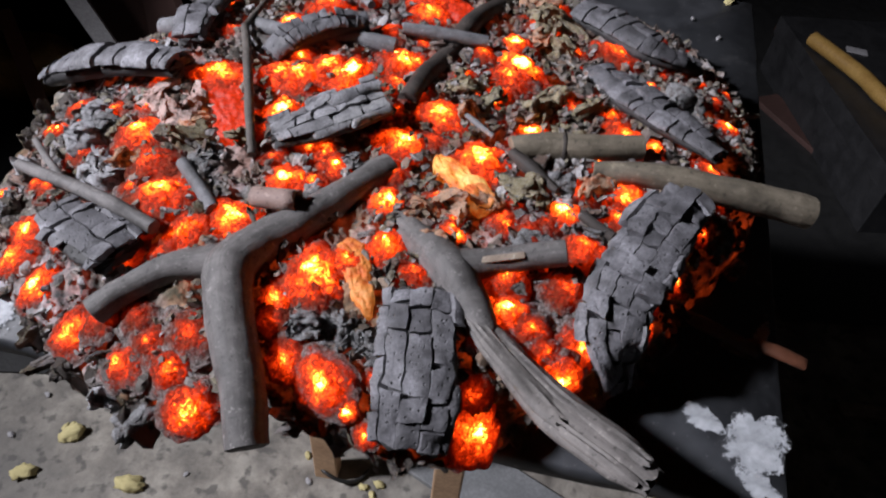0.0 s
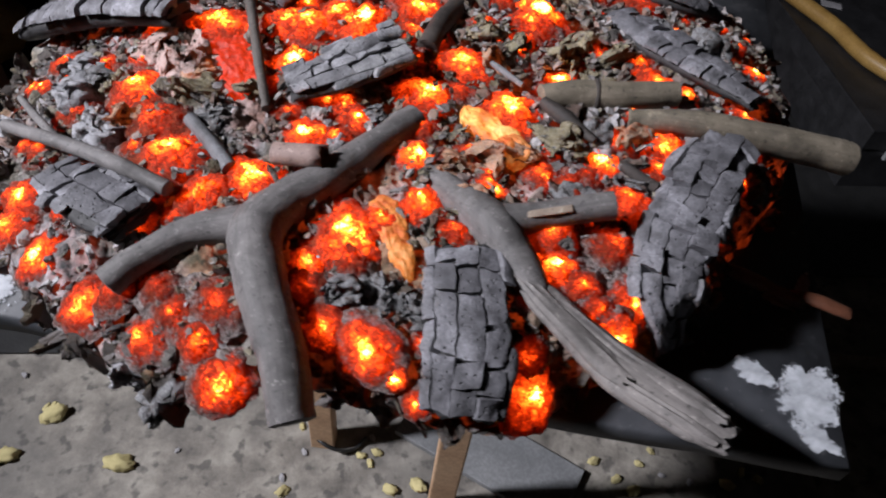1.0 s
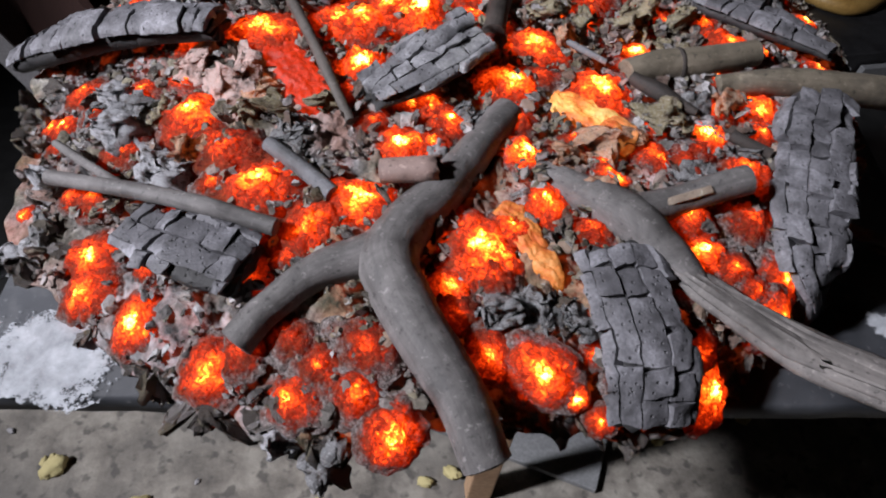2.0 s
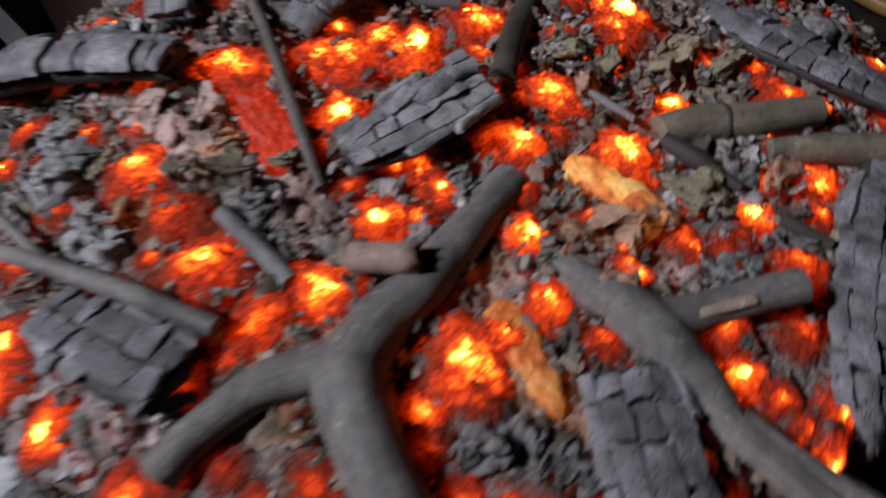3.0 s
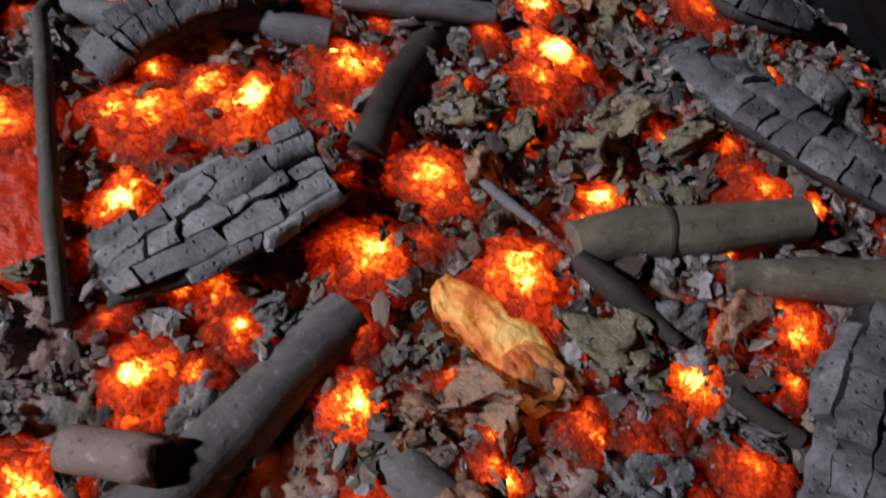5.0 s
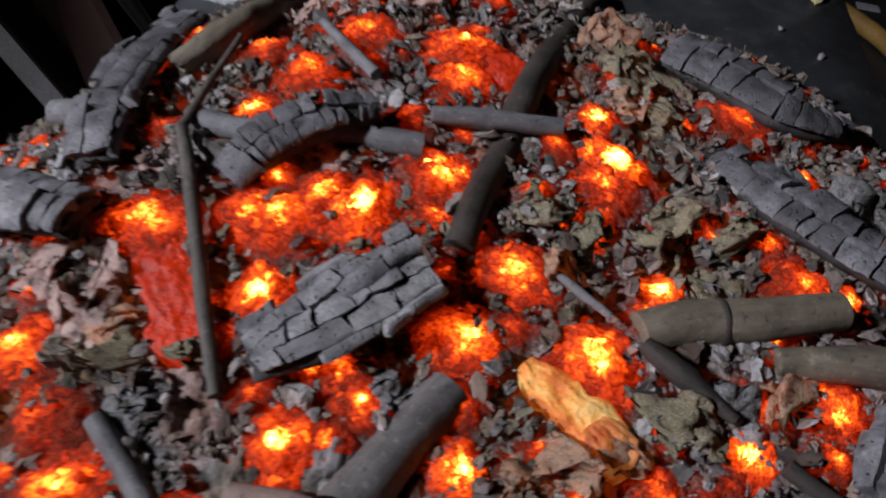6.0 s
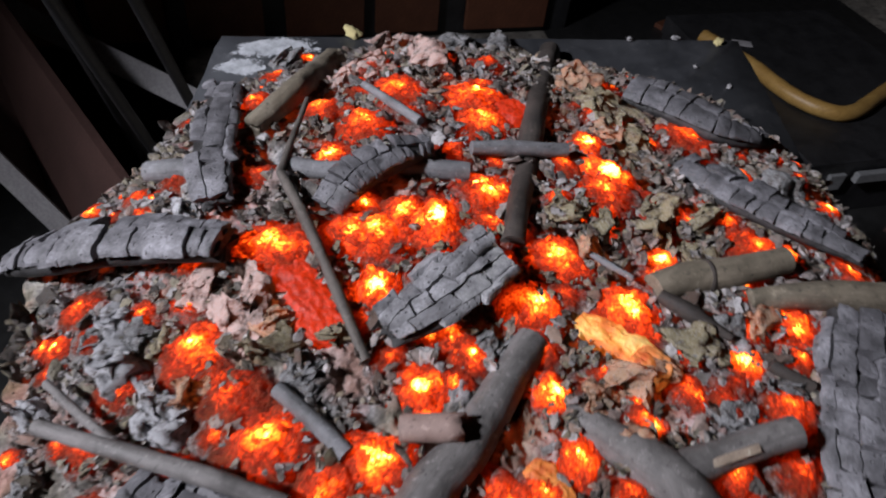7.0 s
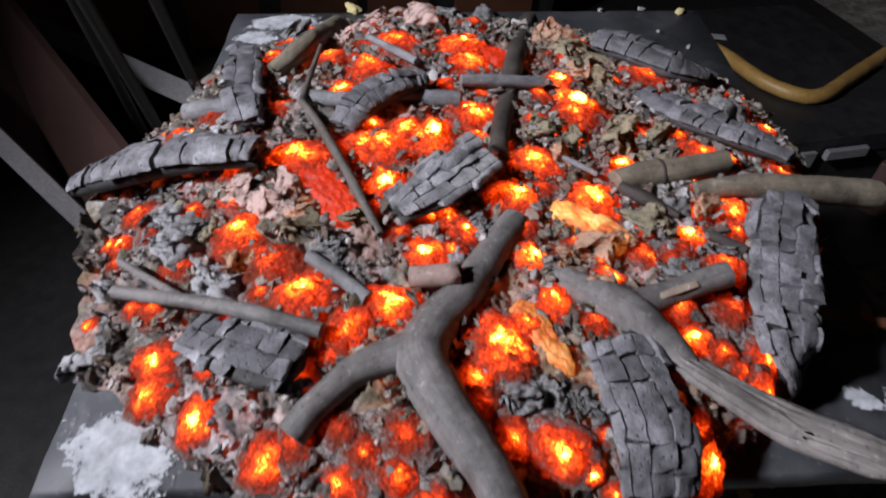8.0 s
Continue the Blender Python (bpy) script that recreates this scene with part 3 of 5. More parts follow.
def scatter_crumbs():
    """Ash crumbs over the crust: the larger ones singly, the small ones as one mass."""
    rnd = random.Random(5)
    forms = [flake("ash_flake", 20 + s, CRUMB, 2) for s in range(9)]
    small = [flake("ash_crumb", 40 + s, CRUMB, 1) for s in range(12)]
    shapes = [(np.array([(*v.co, 1.0) for v in me.vertices]), np.array([tuple(p.vertices) for p in me.polygons])) for me in small]
    verts, faces, singles, base = [], [], 0, 0
    for i in range(17000):
        a, rho = rnd.uniform(-math.pi, math.pi), rnd.random() ** 0.5 * 0.99
        r = reach(a) * rho
        x, y = MID[0] + r * math.cos(a), MID[1] + r * math.sin(a)
        size = 0.0009 + 0.0050 * rnd.random() ** 3.4
        near = min((math.hypot(x - hx, y - hy) / hr for hx, hy, hr in HEARTS), default=9)
        if near < 0.6 or near < 0.95 and rnd.random() > 0.4:
            continue
        if noise.noise(Vector((x * 28, y * 28, 3))) < -0.12 and rnd.random() < 0.8:
            continue
        m = pose(x, y, height(x, y) + 0.001 + size * rnd.uniform(0.0, 0.7), rnd.uniform(-50, 50), rnd.uniform(-50, 50), rnd.uniform(0, 360)) @ Matrix.Diagonal((size * rnd.uniform(0.8, 1.5), size * rnd.uniform(0.7, 1.2), size * rnd.uniform(0.6, 1.1), 1))
        if size > 0.0036 and singles < 290:
            ob = hang("ash_flake", forms[i % 9], BED)
            ob.matrix_local = m
            singles += 1
            continue
        vs, fs = shapes[i % 12]
        verts.append((vs @ np.array(m).T)[:, :3])
        faces.append(fs + base)
        base += len(vs)
    me = mesh_of("ash", np.concatenate(verts).tolist(), np.concatenate(faces).tolist(), CRUMB)
    me.set_sharp_from_angle(angle=radians(40))
    ob = hang("ash", me, BED, "loose grey and pinkish flakes of ash")
    tagged(ob, kind="stuff")


def rim_flakes():
    """Torn flakes of foam that stand out round the mound's rim."""
    rnd = random.Random(77)
    forms = [flake("rim_flake", 60 + s, CRUMB, 2) for s in range(7)]
    for i in range(210):
        a = rnd.uniform(-math.pi, math.pi) if i % 2 else rnd.uniform(-2.5, -0.6)
        rho, size = rnd.uniform(0.93, 1.01), rnd.uniform(0.0045, 0.0105)
        x, y = MID[0] + reach(a) * rho * math.cos(a), MID[1] + reach(a) * rho * math.sin(a)
        inner = height(MID[0] + reach(a) * 0.95 * math.cos(a), MID[1] + reach(a) * 0.95 * math.sin(a))
        ob = hang("rim_flake", forms[i % 7], BED)
        ob.matrix_local = pose(x, y, max(TOP + size * 0.5, TOP + (inner - TOP) * (1.02 - rho) * 11 * rnd.uniform(0.6, 1.1)), rnd.uniform(-60, 60), rnd.uniform(-60, 60), rnd.uniform(0, 360)) @ Matrix.Diagonal((size * rnd.uniform(0.8, 1.4), size * rnd.uniform(0.7, 1.1), size * rnd.uniform(0.5, 0.9), 1))


PINK, OLIVE, TAN, GREY, PALE_ASH = (0.52, 0.37, 0.33), (0.25, 0.215, 0.13), (0.44, 0.27, 0.17), (0.20, 0.20, 0.205), (0.40, 0.40, 0.42)
TONE_WORDS = {PINK: "pinkish white", OLIVE: "olive brown", TAN: "tan", GREY: "sooty grey", PALE_ASH: "pale ash-grey"}
CRUMPLES = []


def foam_lump(x, y, z, r, tone):
    """A torn, crumpled lump of foam among the embers."""
    if len(CRUMPLES) < 8:
        s = len(CRUMPLES) + 1
        bm = bmesh.new()
        bmesh.ops.create_icosphere(bm, subdivisions=4, radius=1.0)
        for v in bm.verts:
            n = v.co.normalized()
            o = Vector((s * 5.1, s, s * 2.3))
            cell = noise.voronoi(n * 2.6 + o)[0]
            v.co = n * (0.80 + 0.30 * (cell[1] - cell[0])) + 0.85 * noise.noise_vector(n * 1.0 + o) + 0.42 * noise.noise_vector(n * 2.3 + o) + 0.20 * noise.noise_vector(n * 5.5 + o) + 0.07 * noise.noise_vector(n * 13 + o)
        me = bpy.data.meshes.new("foam_lump")
        bm.to_mesh(me)
        bm.free()
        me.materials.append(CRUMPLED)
        me.polygons.foreach_set("use_smooth", [True] * len(me.polygons))
        CRUMPLES.append(me)
    rnd = random.Random(int(x * 9000 + y * 777))
    ob = hang("foam_lump", CRUMPLES[rnd.randrange(len(CRUMPLES))])
    ob.matrix_local = pose(x, y, z, rnd.uniform(-40, 40), rnd.uniform(-40, 40), rnd.uniform(0, 360)) @ Matrix.Diagonal((r * 1.1, r * 0.95, r * 0.62, 1))
    k = rnd.uniform(0.85, 1.1)
    ob.color = (tone[0] * k, tone[1] * k, tone[2] * k, 1)
    tagged(ob, "torn crumpled lump of " + TONE_WORDS[tone] + " foam in the ember bed", "foam", "foam among the embers")


# ---------------- branches, charcoal and foam: makers ----------------
def one_limb(name, label, category, material, group="", **more):
    """A maker of things that are a single limb."""
    def make(points, radii):
        v, f = tube(points, radii, seed=points[0][0] * 70 + points[0][1] * 31, **more)
        return tagged(hang(name, mesh_of(name, v, f, material)), label, category, group)
    return make


grey_stick = one_limb("stick", "smooth grey burnt stick lying in the ash", "stick", TWIG, "sticks on the ember bed")
char_stick = one_limb("charred_stick", "thin black charred stick among the ash", "stick", BARK_DARK, "sticks on the ember bed", rough=0.18)
twig = one_limb("twig", "thin ash-grey twig lying in ash", "twig", TWIG, "twigs on the ember bed", around=12)
bark_branch = one_limb("bark_branch", "short rough brown branch with torn ends", "branch", BARK_BROWN, rough=0.2, ridges=0.2, ragged=0.006)
dark_branch = one_limb("dark_branch", "dark sooty bent branch half buried in ash", "branch", BARK_DARK, rough=0.12)


def log_long(points, radii):
    v, f = tube(points, radii, around=26, seed=3.0, rough=0.07)
    return tagged(hang("log", mesh_of("log", v, f, BARK_BROWN)), "long smooth grey-brown branch jutting over the board", "branch")


def log_knotted(points, radii):
    thing = empty("knotted_branch", "grey-brown straight branch with a ringed scar", "branch")
    limb(thing, points, radii, "limb", BARK_BROWN, rough=0.06, around=26)
    a, b = Vector(points[1]), Vector(points[2])
    c, d = a.lerp(b, 0.5), (b - a).normalized() * 0.0017
    v, f = tube([c - d, c, c + d], [radii[1] * 0.97, radii[1] * 1.02, radii[1] * 0.97], around=26, step=0.0008, rough=0.16, seed=9.0)
    hang("knot", mesh_of("knot", v, f, BARK_DARK), thing, "dark ringed scar")
    return thing


def hollow_stub(points, radii):
    """A short curl of bark: an open tube with a thin wall and a web across its mouth."""
    a, b = Vector(points[0]), Vector(points[1])
    thing = empty("hollow_stub", "short pinkish hollow stub with an open broken end", "branch")
    verts, faces, n = [], [], 26
    run = [a.lerp(b, t) for t in (0, 0.25, 0.5, 0.75, 1.0)]
    tan, side, up = frames_along(run)[0]
    for wall, order in ((1.0, run), (0.80, run[::-1])):
        for j, p in enumerate(order):
            for k in range(n):
                g = 2 * math.pi * k / n
                end = (p - b).length < 1e-6
                jag = tan * (0.004 * noise.noise(Vector((math.cos(g) * 2, math.sin(g) * 2, 7))) if end else 0)
                verts.append(p + (side * math.cos(g) + up * math.sin(g) * 0.92) * radii[1] * wall * (0.95 + 0.05 * j / 4) + jag)
    for i in range(9):
        for k in range(n):
            p, q = i * n + k, i * n + (k + 1) % n
            faces.append((p, q, q + n, p + n))
    hang("bark_tube", mesh_of("bark_tube", verts, faces, bark("pinkish bark", (0.20, 0.13, 0.11), (0.36, 0.26, 0.23))), thing)
    ob = box("web", (0.004, radii[1] * 1.7, 0.002), tuple(a.lerp(b, 0.85)), WOOD_END, thing, "pale web across the hollow", bevel=0.0005)
    ob.matrix_local = Matrix.Translation(a.lerp(b, 0.86)) @ (b - a).to_track_quat("X", "Z").to_matrix().to_4x4() @ pose(0, 0, 0, 35, 0, 0)
    return thing


def split_wood(points, radii):
    """A split, fibrous slab of weathered wood with stepped, torn layers."""
    thing = empty("split_branch", "long weathered grey branch split along its grain", "branch")
    run, width = spline(points, radii, 0.003)
    rows = frames_along(run)
    n = len(run)
    for layer, (lo, hi, s0, s1, lift, name) in enumerate(((0.0, 1.0, -1.0, 1.0, 0.0, "slab"), (0.0, 0.62, -0.15, 0.95, 0.0055, "splinter"), (0.18, 0.97, -0.75, 0.15, 0.0045, "splinter"), (0.35, 0.93, -1.1, -0.65, -0.002, "splinter"), (0.55, 0.99, 0.2, 0.9, 0.004, "splinter"))):
        verts, faces, across = Strand(), [], 22
        i0, i1 = int(lo * (n - 1)), int(hi * (n - 1))
        for i in range(i0, i1 + 1):
            tan, side, up = rows[i]
            e = min(i - i0, i1 - i) / 6
            for k in range(across):
                g = 2 * math.pi * k / across
                s = (s0 + s1) / 2 + (s1 - s0) / 2 * math.cos(g) * (0.72 + 0.28 * min(1, e))
                fibre = noise.noise(Vector((s * 9, i * 0.03, layer * 5))) * 0.0016 + noise.noise(Vector((s * 26, i * 0.05, layer * 9))) * 0.0006 + noise.noise(Vector((s * 4, i * 0.12, layer * 3))) * 0.0010
                thick = (0.52 if layer == 0 else 0.24) * width[i]
                z = lift + math.sin(g) * thick * (0.6 + 0.4 * min(1, e)) + fibre
                jag = tan * 0.008 * noise.noise(Vector((s * 8, layer, 2))) * (1 if i in (i0, i1) else 0.0)
                verts.add(run[i] + side * s * width[i] + up * z + jag, (s * width[i] * 1.5, layer + math.sin(g) * 0.004, i * 0.0003))
        m = i1 - i0 + 1
        for i in range(m - 1):
            for k in range(across):
                a, b = i * across + k, i * across + (k + 1) % across
                faces.append((a, b, b + across, a + across))
        faces.append(tuple(range(across))[::-1])
        faces.append(tuple((m - 1) * across + k for k in range(across)))
        hang(name, mesh_of(name, verts, faces, WOOD_CUT), thing)
    return thing


def charcoal(points, radii, rows, cols, thick, uneven=1.0, crust=None):
    """A lump of charcoal: a black core under a crust that drying cracks have cut into blocks."""
    thing = empty("charcoal", "cracked grey-black charcoal lump dusted with ash", "charcoal", "charcoal on the ember bed")
    seed = points[0][0] * 91 + points[0][1] * 57
    rnd = random.Random(int(seed * 1000))
    run, width = spline(points, radii, 0.003)
    axes = frames_along(run)
    n = len(run)
    v, f = tube(points, [r * 0.9 for r in radii], around=26, seed=seed, flat=thick * 0.95, rough=0.10, step=0.004, ragged=0.006)
    hang("core", mesh_of("core", v, f, CHAR_CORE), thing, "black core seen in the cracks")

    def at(u, w, lift):
        """A place on the crust: u along, w across from -1 to 1."""
        x = max(0.0, min(0.9999, u)) * (n - 1)
        i = int(x)
        t = x - i
        p, r = run[i].lerp(run[i + 1], t), width[i] * (1 - t) + width[i + 1] * t
        tan, side, up = axes[i]
        g = w * 1.35
        out_ = side * math.sin(g) + up * math.cos(g) * (thick + 0.35)
        q = p + side * math.sin(g) * r + up * (max(0.0, math.cos(g)) ** 0.45 * r * thick * 1.1)
        return q + out_.normalized() * lift + tan * (u - max(0.0, min(0.9999, u))) * 0.02

    lines = [0.0] + [(k + rnd.uniform(-0.22, 0.22)) / rows for k in range(1, rows)] + [1.0]
    walls = [-1.0] + [-1 + 2 * (k + rnd.uniform(-0.18, 0.18)) / cols for k in range(1, cols)] + [1.0]
    m = 8
    for c in range(cols):
        slip = rnd.uniform(-0.45, 0.45) / rows
        k = 0
        while k < rows:
            span = 2 if rnd.random() < 0.3 and k + 2 <= rows else 1
            u0 = lines[k] + (slip if k else 0)
            u1 = lines[k + span] + (slip if k + span < rows else 0)
            k += span
            if c in (0, cols - 1) and rnd.random() < 0.08 * uneven ** 2:
                continue
            gap_u, gap_w = rnd.uniform(0.025, 0.075) / rows, rnd.uniform(0.014, 0.05) / cols * 2
            lift = uneven * (rnd.uniform(0.0002, 0.0026) + (0.0028 if rnd.random() < 0.18 else 0))
            tilt_u, tilt_w = rnd.uniform(-0.0009, 0.0009), rnd.uniform(-0.0009, 0.0009)
            skew = rnd.uniform(-0.22, 0.22) / rows
            verts, faces, base = [], [], 0
            for j in range(m):
                for i in range(m):
                    su, sw = i / (m - 1), j / (m - 1)
                    rim = min(i, m - 1 - i, j, m - 1 - j) == 0
                    u = u0 + gap_u + (u1 - u0 - 2 * gap_u) * su + skew * (sw - 0.5)
                    w = walls[c] + gap_w + (walls[c + 1] - walls[c] - 2 * gap_w) * sw
                    q = at(u, w, 0)
                    wob = Vector((noise.noise(q * 160), noise.noise(q * 160 + Vector((9, 0, 0))), 0)) * (0.0016 if rim else 0.0004)
                    h = lift + tilt_u * (su - 0.5) * 2 + tilt_w * (sw - 0.5) * 2 + 0.0011 * noise.noise(q * 120) + 0.0007 * noise.noise(q * 330) - (0.0002 if rim else 0)
                    verts.append(at(u, w, h) + wob)
            for j in range(m - 1):
                for i in range(m - 1):
                    a = base + j * m + i
                    faces.append((a, a + m, a + m + 1, a + 1))
            ring = [base + i for i in range(m)] + [base + j * m + m - 1 for j in range(1, m)] + [base + (m - 1) * m + i for i in range(m - 2, -1, -1)] + [base + j * m for j in range(m - 2, 0, -1)]
            foot = len(verts)
            for q in ring:
                j, i = divmod(q - base, m)
                u = u0 + gap_u + (u1 - u0 - 2 * gap_u) * i / (m - 1) + skew * (j / (m - 1) - 0.5)
                w = walls[c] + gap_w + (walls[c + 1] - walls[c] - 2 * gap_w) * j / (m - 1)
                verts.append(at(u, w, -0.005))
            for q in range(len(ring)):
                r2 = (q + 1) % len(ring)
                faces.append((ring[q], ring[r2], foot + r2, foot + q))
            me = mesh_of("block", verts, faces, crust or CHAR)
            me.set_sharp_from_angle(angle=radians(30))
            hang("block", me, thing)
    return thing


def foam_pour(points, radii, glow, tone=1.0):
    """A run of amber foam; its emission stands in for light under it."""
    run, width = spline(points, radii, 0.0025)
    for p, r in zip(run[::3], width[::3]):
        HEARTS.append((p.x, p.y, r * 1.35))
    rows = frames_along(run)
    verts, faces, across = [], [], 26
    n = len(run)
    for i, p in enumerate(run):
        tan, side, up = rows[i]
        e = min(1.0, (min(i, n - 1 - i) + 0.6) / 5) ** 0.5
        for k in range(across + 1):
            s = -1 + 2 * k / across
            q = p + side * s * width[i] * e * (1 + 0.30 * noise.noise(p * 70 + Vector((s * 0.6, 0, 0))) + 0.22 * noise.noise(p * 240 + Vector((s * 0.8, 3, 0))))
            z = 0.0030 * (1 - s * s) ** 0.5 * e + 0.0016 * noise.noise(q * 85) + 0.0020 * noise.noise(q * 190) + 0.0017 * noise.noise(q * 420)
            verts.append((q.x, q.y, q.z + z - (0.008 if k in (0, across) or i in (0, n - 1) else 0)))
    m = across + 1
    faces = [(i * m + k, i * m + k + 1, (i + 1) * m + k + 1, (i + 1) * m + k) for i in range(n - 1) for k in range(across)]
    ob = tagged(hang("foam_pour", mesh_of("foam_pour", verts, faces, FOAM)), "translucent amber foam with a painted glow from below" if glow > 0.3 and tone == 1.0 else "deep orange foam lobe with a painted glow from below" if glow > 0.3 else "translucent dark red foam with a painted glow from below", "foam", "foam among the embers")
    ob.color = (glow if glow > 0.3 else max(0.06, glow) * 4.5, tone if glow > 0.3 else 0.0, 0, 1)
    return ob


fork_left = empty("forked_branch", "grey three-armed forked branch resting on embers", "branch")
fork_right = empty("forked_branch", "dark grey forked branch with a cut arm", "branch")
twig_tall = empty("forked_twig", "thin dark twig forking at its tip", "twig")
twig_low = empty("forked_twig", "thin ash-grey twig with a side shoot", "twig")



def crumb_of_foam(x, y, z, r):
    """A torn crumb of yellow building foam."""
    rnd = random.Random(int(x * 5000 + y * 900))
    ob = hang("foam_crumb", lump("foam_crumb", 3, rnd.uniform(1, 60), 1.6, 0.45, YELLOW if r > 0.006 else PALE))
    ob.matrix_local = pose(x, y, z + r * 0.42, rnd.uniform(-20, 20), rnd.uniform(-20, 20), rnd.uniform(0, 360)) @ Matrix.Diagonal((r * 1.25, r * 0.8, r * 0.6, 1))
    tagged(ob, "pale yellow crumb of hardened building foam", "foam crumb", "foam crumbs about the table")


# branches
limb(fork_left, [(-0.018, 0.410, 0.846), (-0.048, 0.380, 0.844), (-0.079, 0.347, 0.842), (-0.103, 0.329, 0.840), (-0.119, 0.304, 0.837), (-0.112, 0.266, 0.833), (-0.097, 0.222, 0.825), (-0.089, 0.190, 0.811)], [0.0112, 0.0122, 0.0134, 0.0152, 0.0175, 0.0152, 0.0140, 0.0130], "stem", around=28)
limb(fork_left, [(-0.108, 0.314, 0.837), (-0.128, 0.313, 0.836), (-0.163, 0.306, 0.832), (-0.190, 0.291, 0.825), (-0.206, 0.279, 0.818)], [0.0140, 0.0130, 0.0104, 0.0098, 0.0100], "arm")
limb(fork_right, [(-0.021, 0.373, 0.832), (0.004, 0.340, 0.840), (0.028, 0.309, 0.843), (0.041, 0.284, 0.840), (0.053, 0.258, 0.834)], [0.0098, 0.0112, 0.0152, 0.0132, 0.0088], "stem", around=28)
limb(fork_right, [(0.026, 0.308, 0.843), (0.058, 0.312, 0.849), (0.082, 0.313, 0.855), (0.105, 0.313, 0.860)], [0.0130, 0.0100, 0.0092, 0.0094], "arm")
split_wood([(0.044, 0.272, 0.837), (0.068, 0.237, 0.836), (0.091, 0.207, 0.836), (0.113, 0.184, 0.840), (0.136, 0.160, 0.845)], [0.0105, 0.0122, 0.0160, 0.0158, 0.0138])
log_knotted([(0.078, 0.434, 0.850), (0.105, 0.438, 0.852), (0.135, 0.436, 0.854), (0.184, 0.438, 0.857)], [0.0115, 0.0122, 0.0115, 0.0100])
log_long([(0.142, 0.414, 0.850), (0.190, 0.407, 0.853), (0.245, 0.399, 0.848), (0.314, 0.391, 0.838)], [0.0075, 0.0105, 0.0122, 0.0130])
hollow_stub([(-0.113, 0.363, 0.851), (-0.080, 0.353, 0.858)], [0.0074, 0.0084])
dark_branch([(-0.007, 0.488, 0.855), (0.005, 0.517, 0.860), (0.029, 0.565, 0.856), (0.062, 0.637, 0.858), (0.173, 0.860, 0.784)], [0.0092, 0.0091, 0.0094, 0.0104, 0.0136])
grey_stick([(-0.015, 0.577, 0.873), (0.015, 0.575, 0.871), (0.063, 0.570, 0.868)], [0.0057, 0.0062, 0.0059])
limb(twig_tall, [(-0.160, 0.577, 0.865), (-0.149, 0.531, 0.865), (-0.136, 0.468, 0.860), (-0.124, 0.411, 0.850)], [0.0036, 0.0040, 0.0040, 0.0034], material=BARK_TWIG, rough=0.2)
limb(twig_tall, [(-0.160, 0.577, 0.865), (-0.147, 0.611, 0.872), (-0.132, 0.652, 0.877)], [0.0031, 0.0024, 0.0021], material=BARK_TWIG, rough=0.2)
limb(twig_low, [(-0.314, 0.423, 0.817), (-0.251, 0.381, 0.836), (-0.211, 0.357, 0.841), (-0.178, 0.336, 0.842)], [0.0050, 0.0054, 0.0057, 0.0051])
limb(twig_low, [(-0.312, 0.451, 0.820), (-0.287, 0.419, 0.827), (-0.260, 0.387, 0.832)], [0.0028, 0.0031, 0.0034])
grey_stick([(-0.263, 0.649, 0.818), (-0.223, 0.628, 0.835), (-0.187, 0.619, 0.844)], [0.0092, 0.0094, 0.0089])
bark_branch([(-0.178, 0.655, 0.851), (-0.141, 0.690, 0.859), (-0.093, 0.800, 0.825)], [0.0083, 0.0106, 0.0115])
grey_stick([(-0.158, 0.593, 0.859), (-0.134, 0.580, 0.862), (-0.110, 0.572, 0.865)], [0.0081, 0.0076, 0.0071])
grey_stick([(-0.075, 0.574, 0.865), (-0.050, 0.566, 0.865), (-0.021, 0.559, 0.864)], [0.0073, 0.0077, 0.0073])
grey_stick([(-0.177, 0.407, 0.842), (-0.157, 0.380, 0.841), (-0.143, 0.359, 0.840)], [0.0049, 0.0057, 0.0053])
twig([(0.038, 0.468, 0.861), (0.049, 0.455, 0.860), (0.063, 0.440, 0.858)], [0.0019, 0.0026, 0.0021])
char_stick([(0.077, 0.425, 0.855), (0.092, 0.406, 0.854), (0.109, 0.384, 0.853)], [0.0044, 0.0064, 0.0026])
char_stick([(0.126, 0.363, 0.849), (0.135, 0.353, 0.848), (0.146, 0.344, 0.846)], [0.0042, 0.0044, 0.0041])
twig([(-0.081, 0.684, 0.867), (-0.062, 0.643, 0.872), (-0.047, 0.615, 0.874)], [0.0034, 0.0042, 0.0041])
# charcoal
charcoal([(0.009, 0.287, 0.841), (0.009, 0.250, 0.836), (0.008, 0.222, 0.828), (0.004, 0.197, 0.805)], [0.0245, 0.0268, 0.0280, 0.0235], 6, 5, 0.30)
charcoal([(-0.108, 0.424, 0.856), (-0.080, 0.437, 0.860), (-0.052, 0.452, 0.864), (-0.026, 0.466, 0.866)], [0.0125, 0.0205, 0.0220, 0.0178], 6, 5, 0.42, 1.4, CHAR_PALE)
charcoal([(-0.261, 0.368, 0.821), (-0.228, 0.338, 0.830), (-0.197, 0.316, 0.832)], [0.0178, 0.0240, 0.0220], 7, 4, 0.35, 1.3)
charcoal([(0.210, 0.383, 0.848), (0.177, 0.341, 0.846), (0.147, 0.295, 0.841), (0.135, 0.265, 0.830), (0.143, 0.250, 0.793)], [0.0230, 0.0255, 0.0240, 0.0200, 0.0120], 11, 5, 0.45, 1.3)
charcoal([(0.168, 0.560, 0.848), (0.190, 0.512, 0.852), (0.214, 0.474, 0.856), (0.247, 0.432, 0.856)], [0.0165, 0.0190, 0.0175, 0.0115], 13, 2, 0.5)
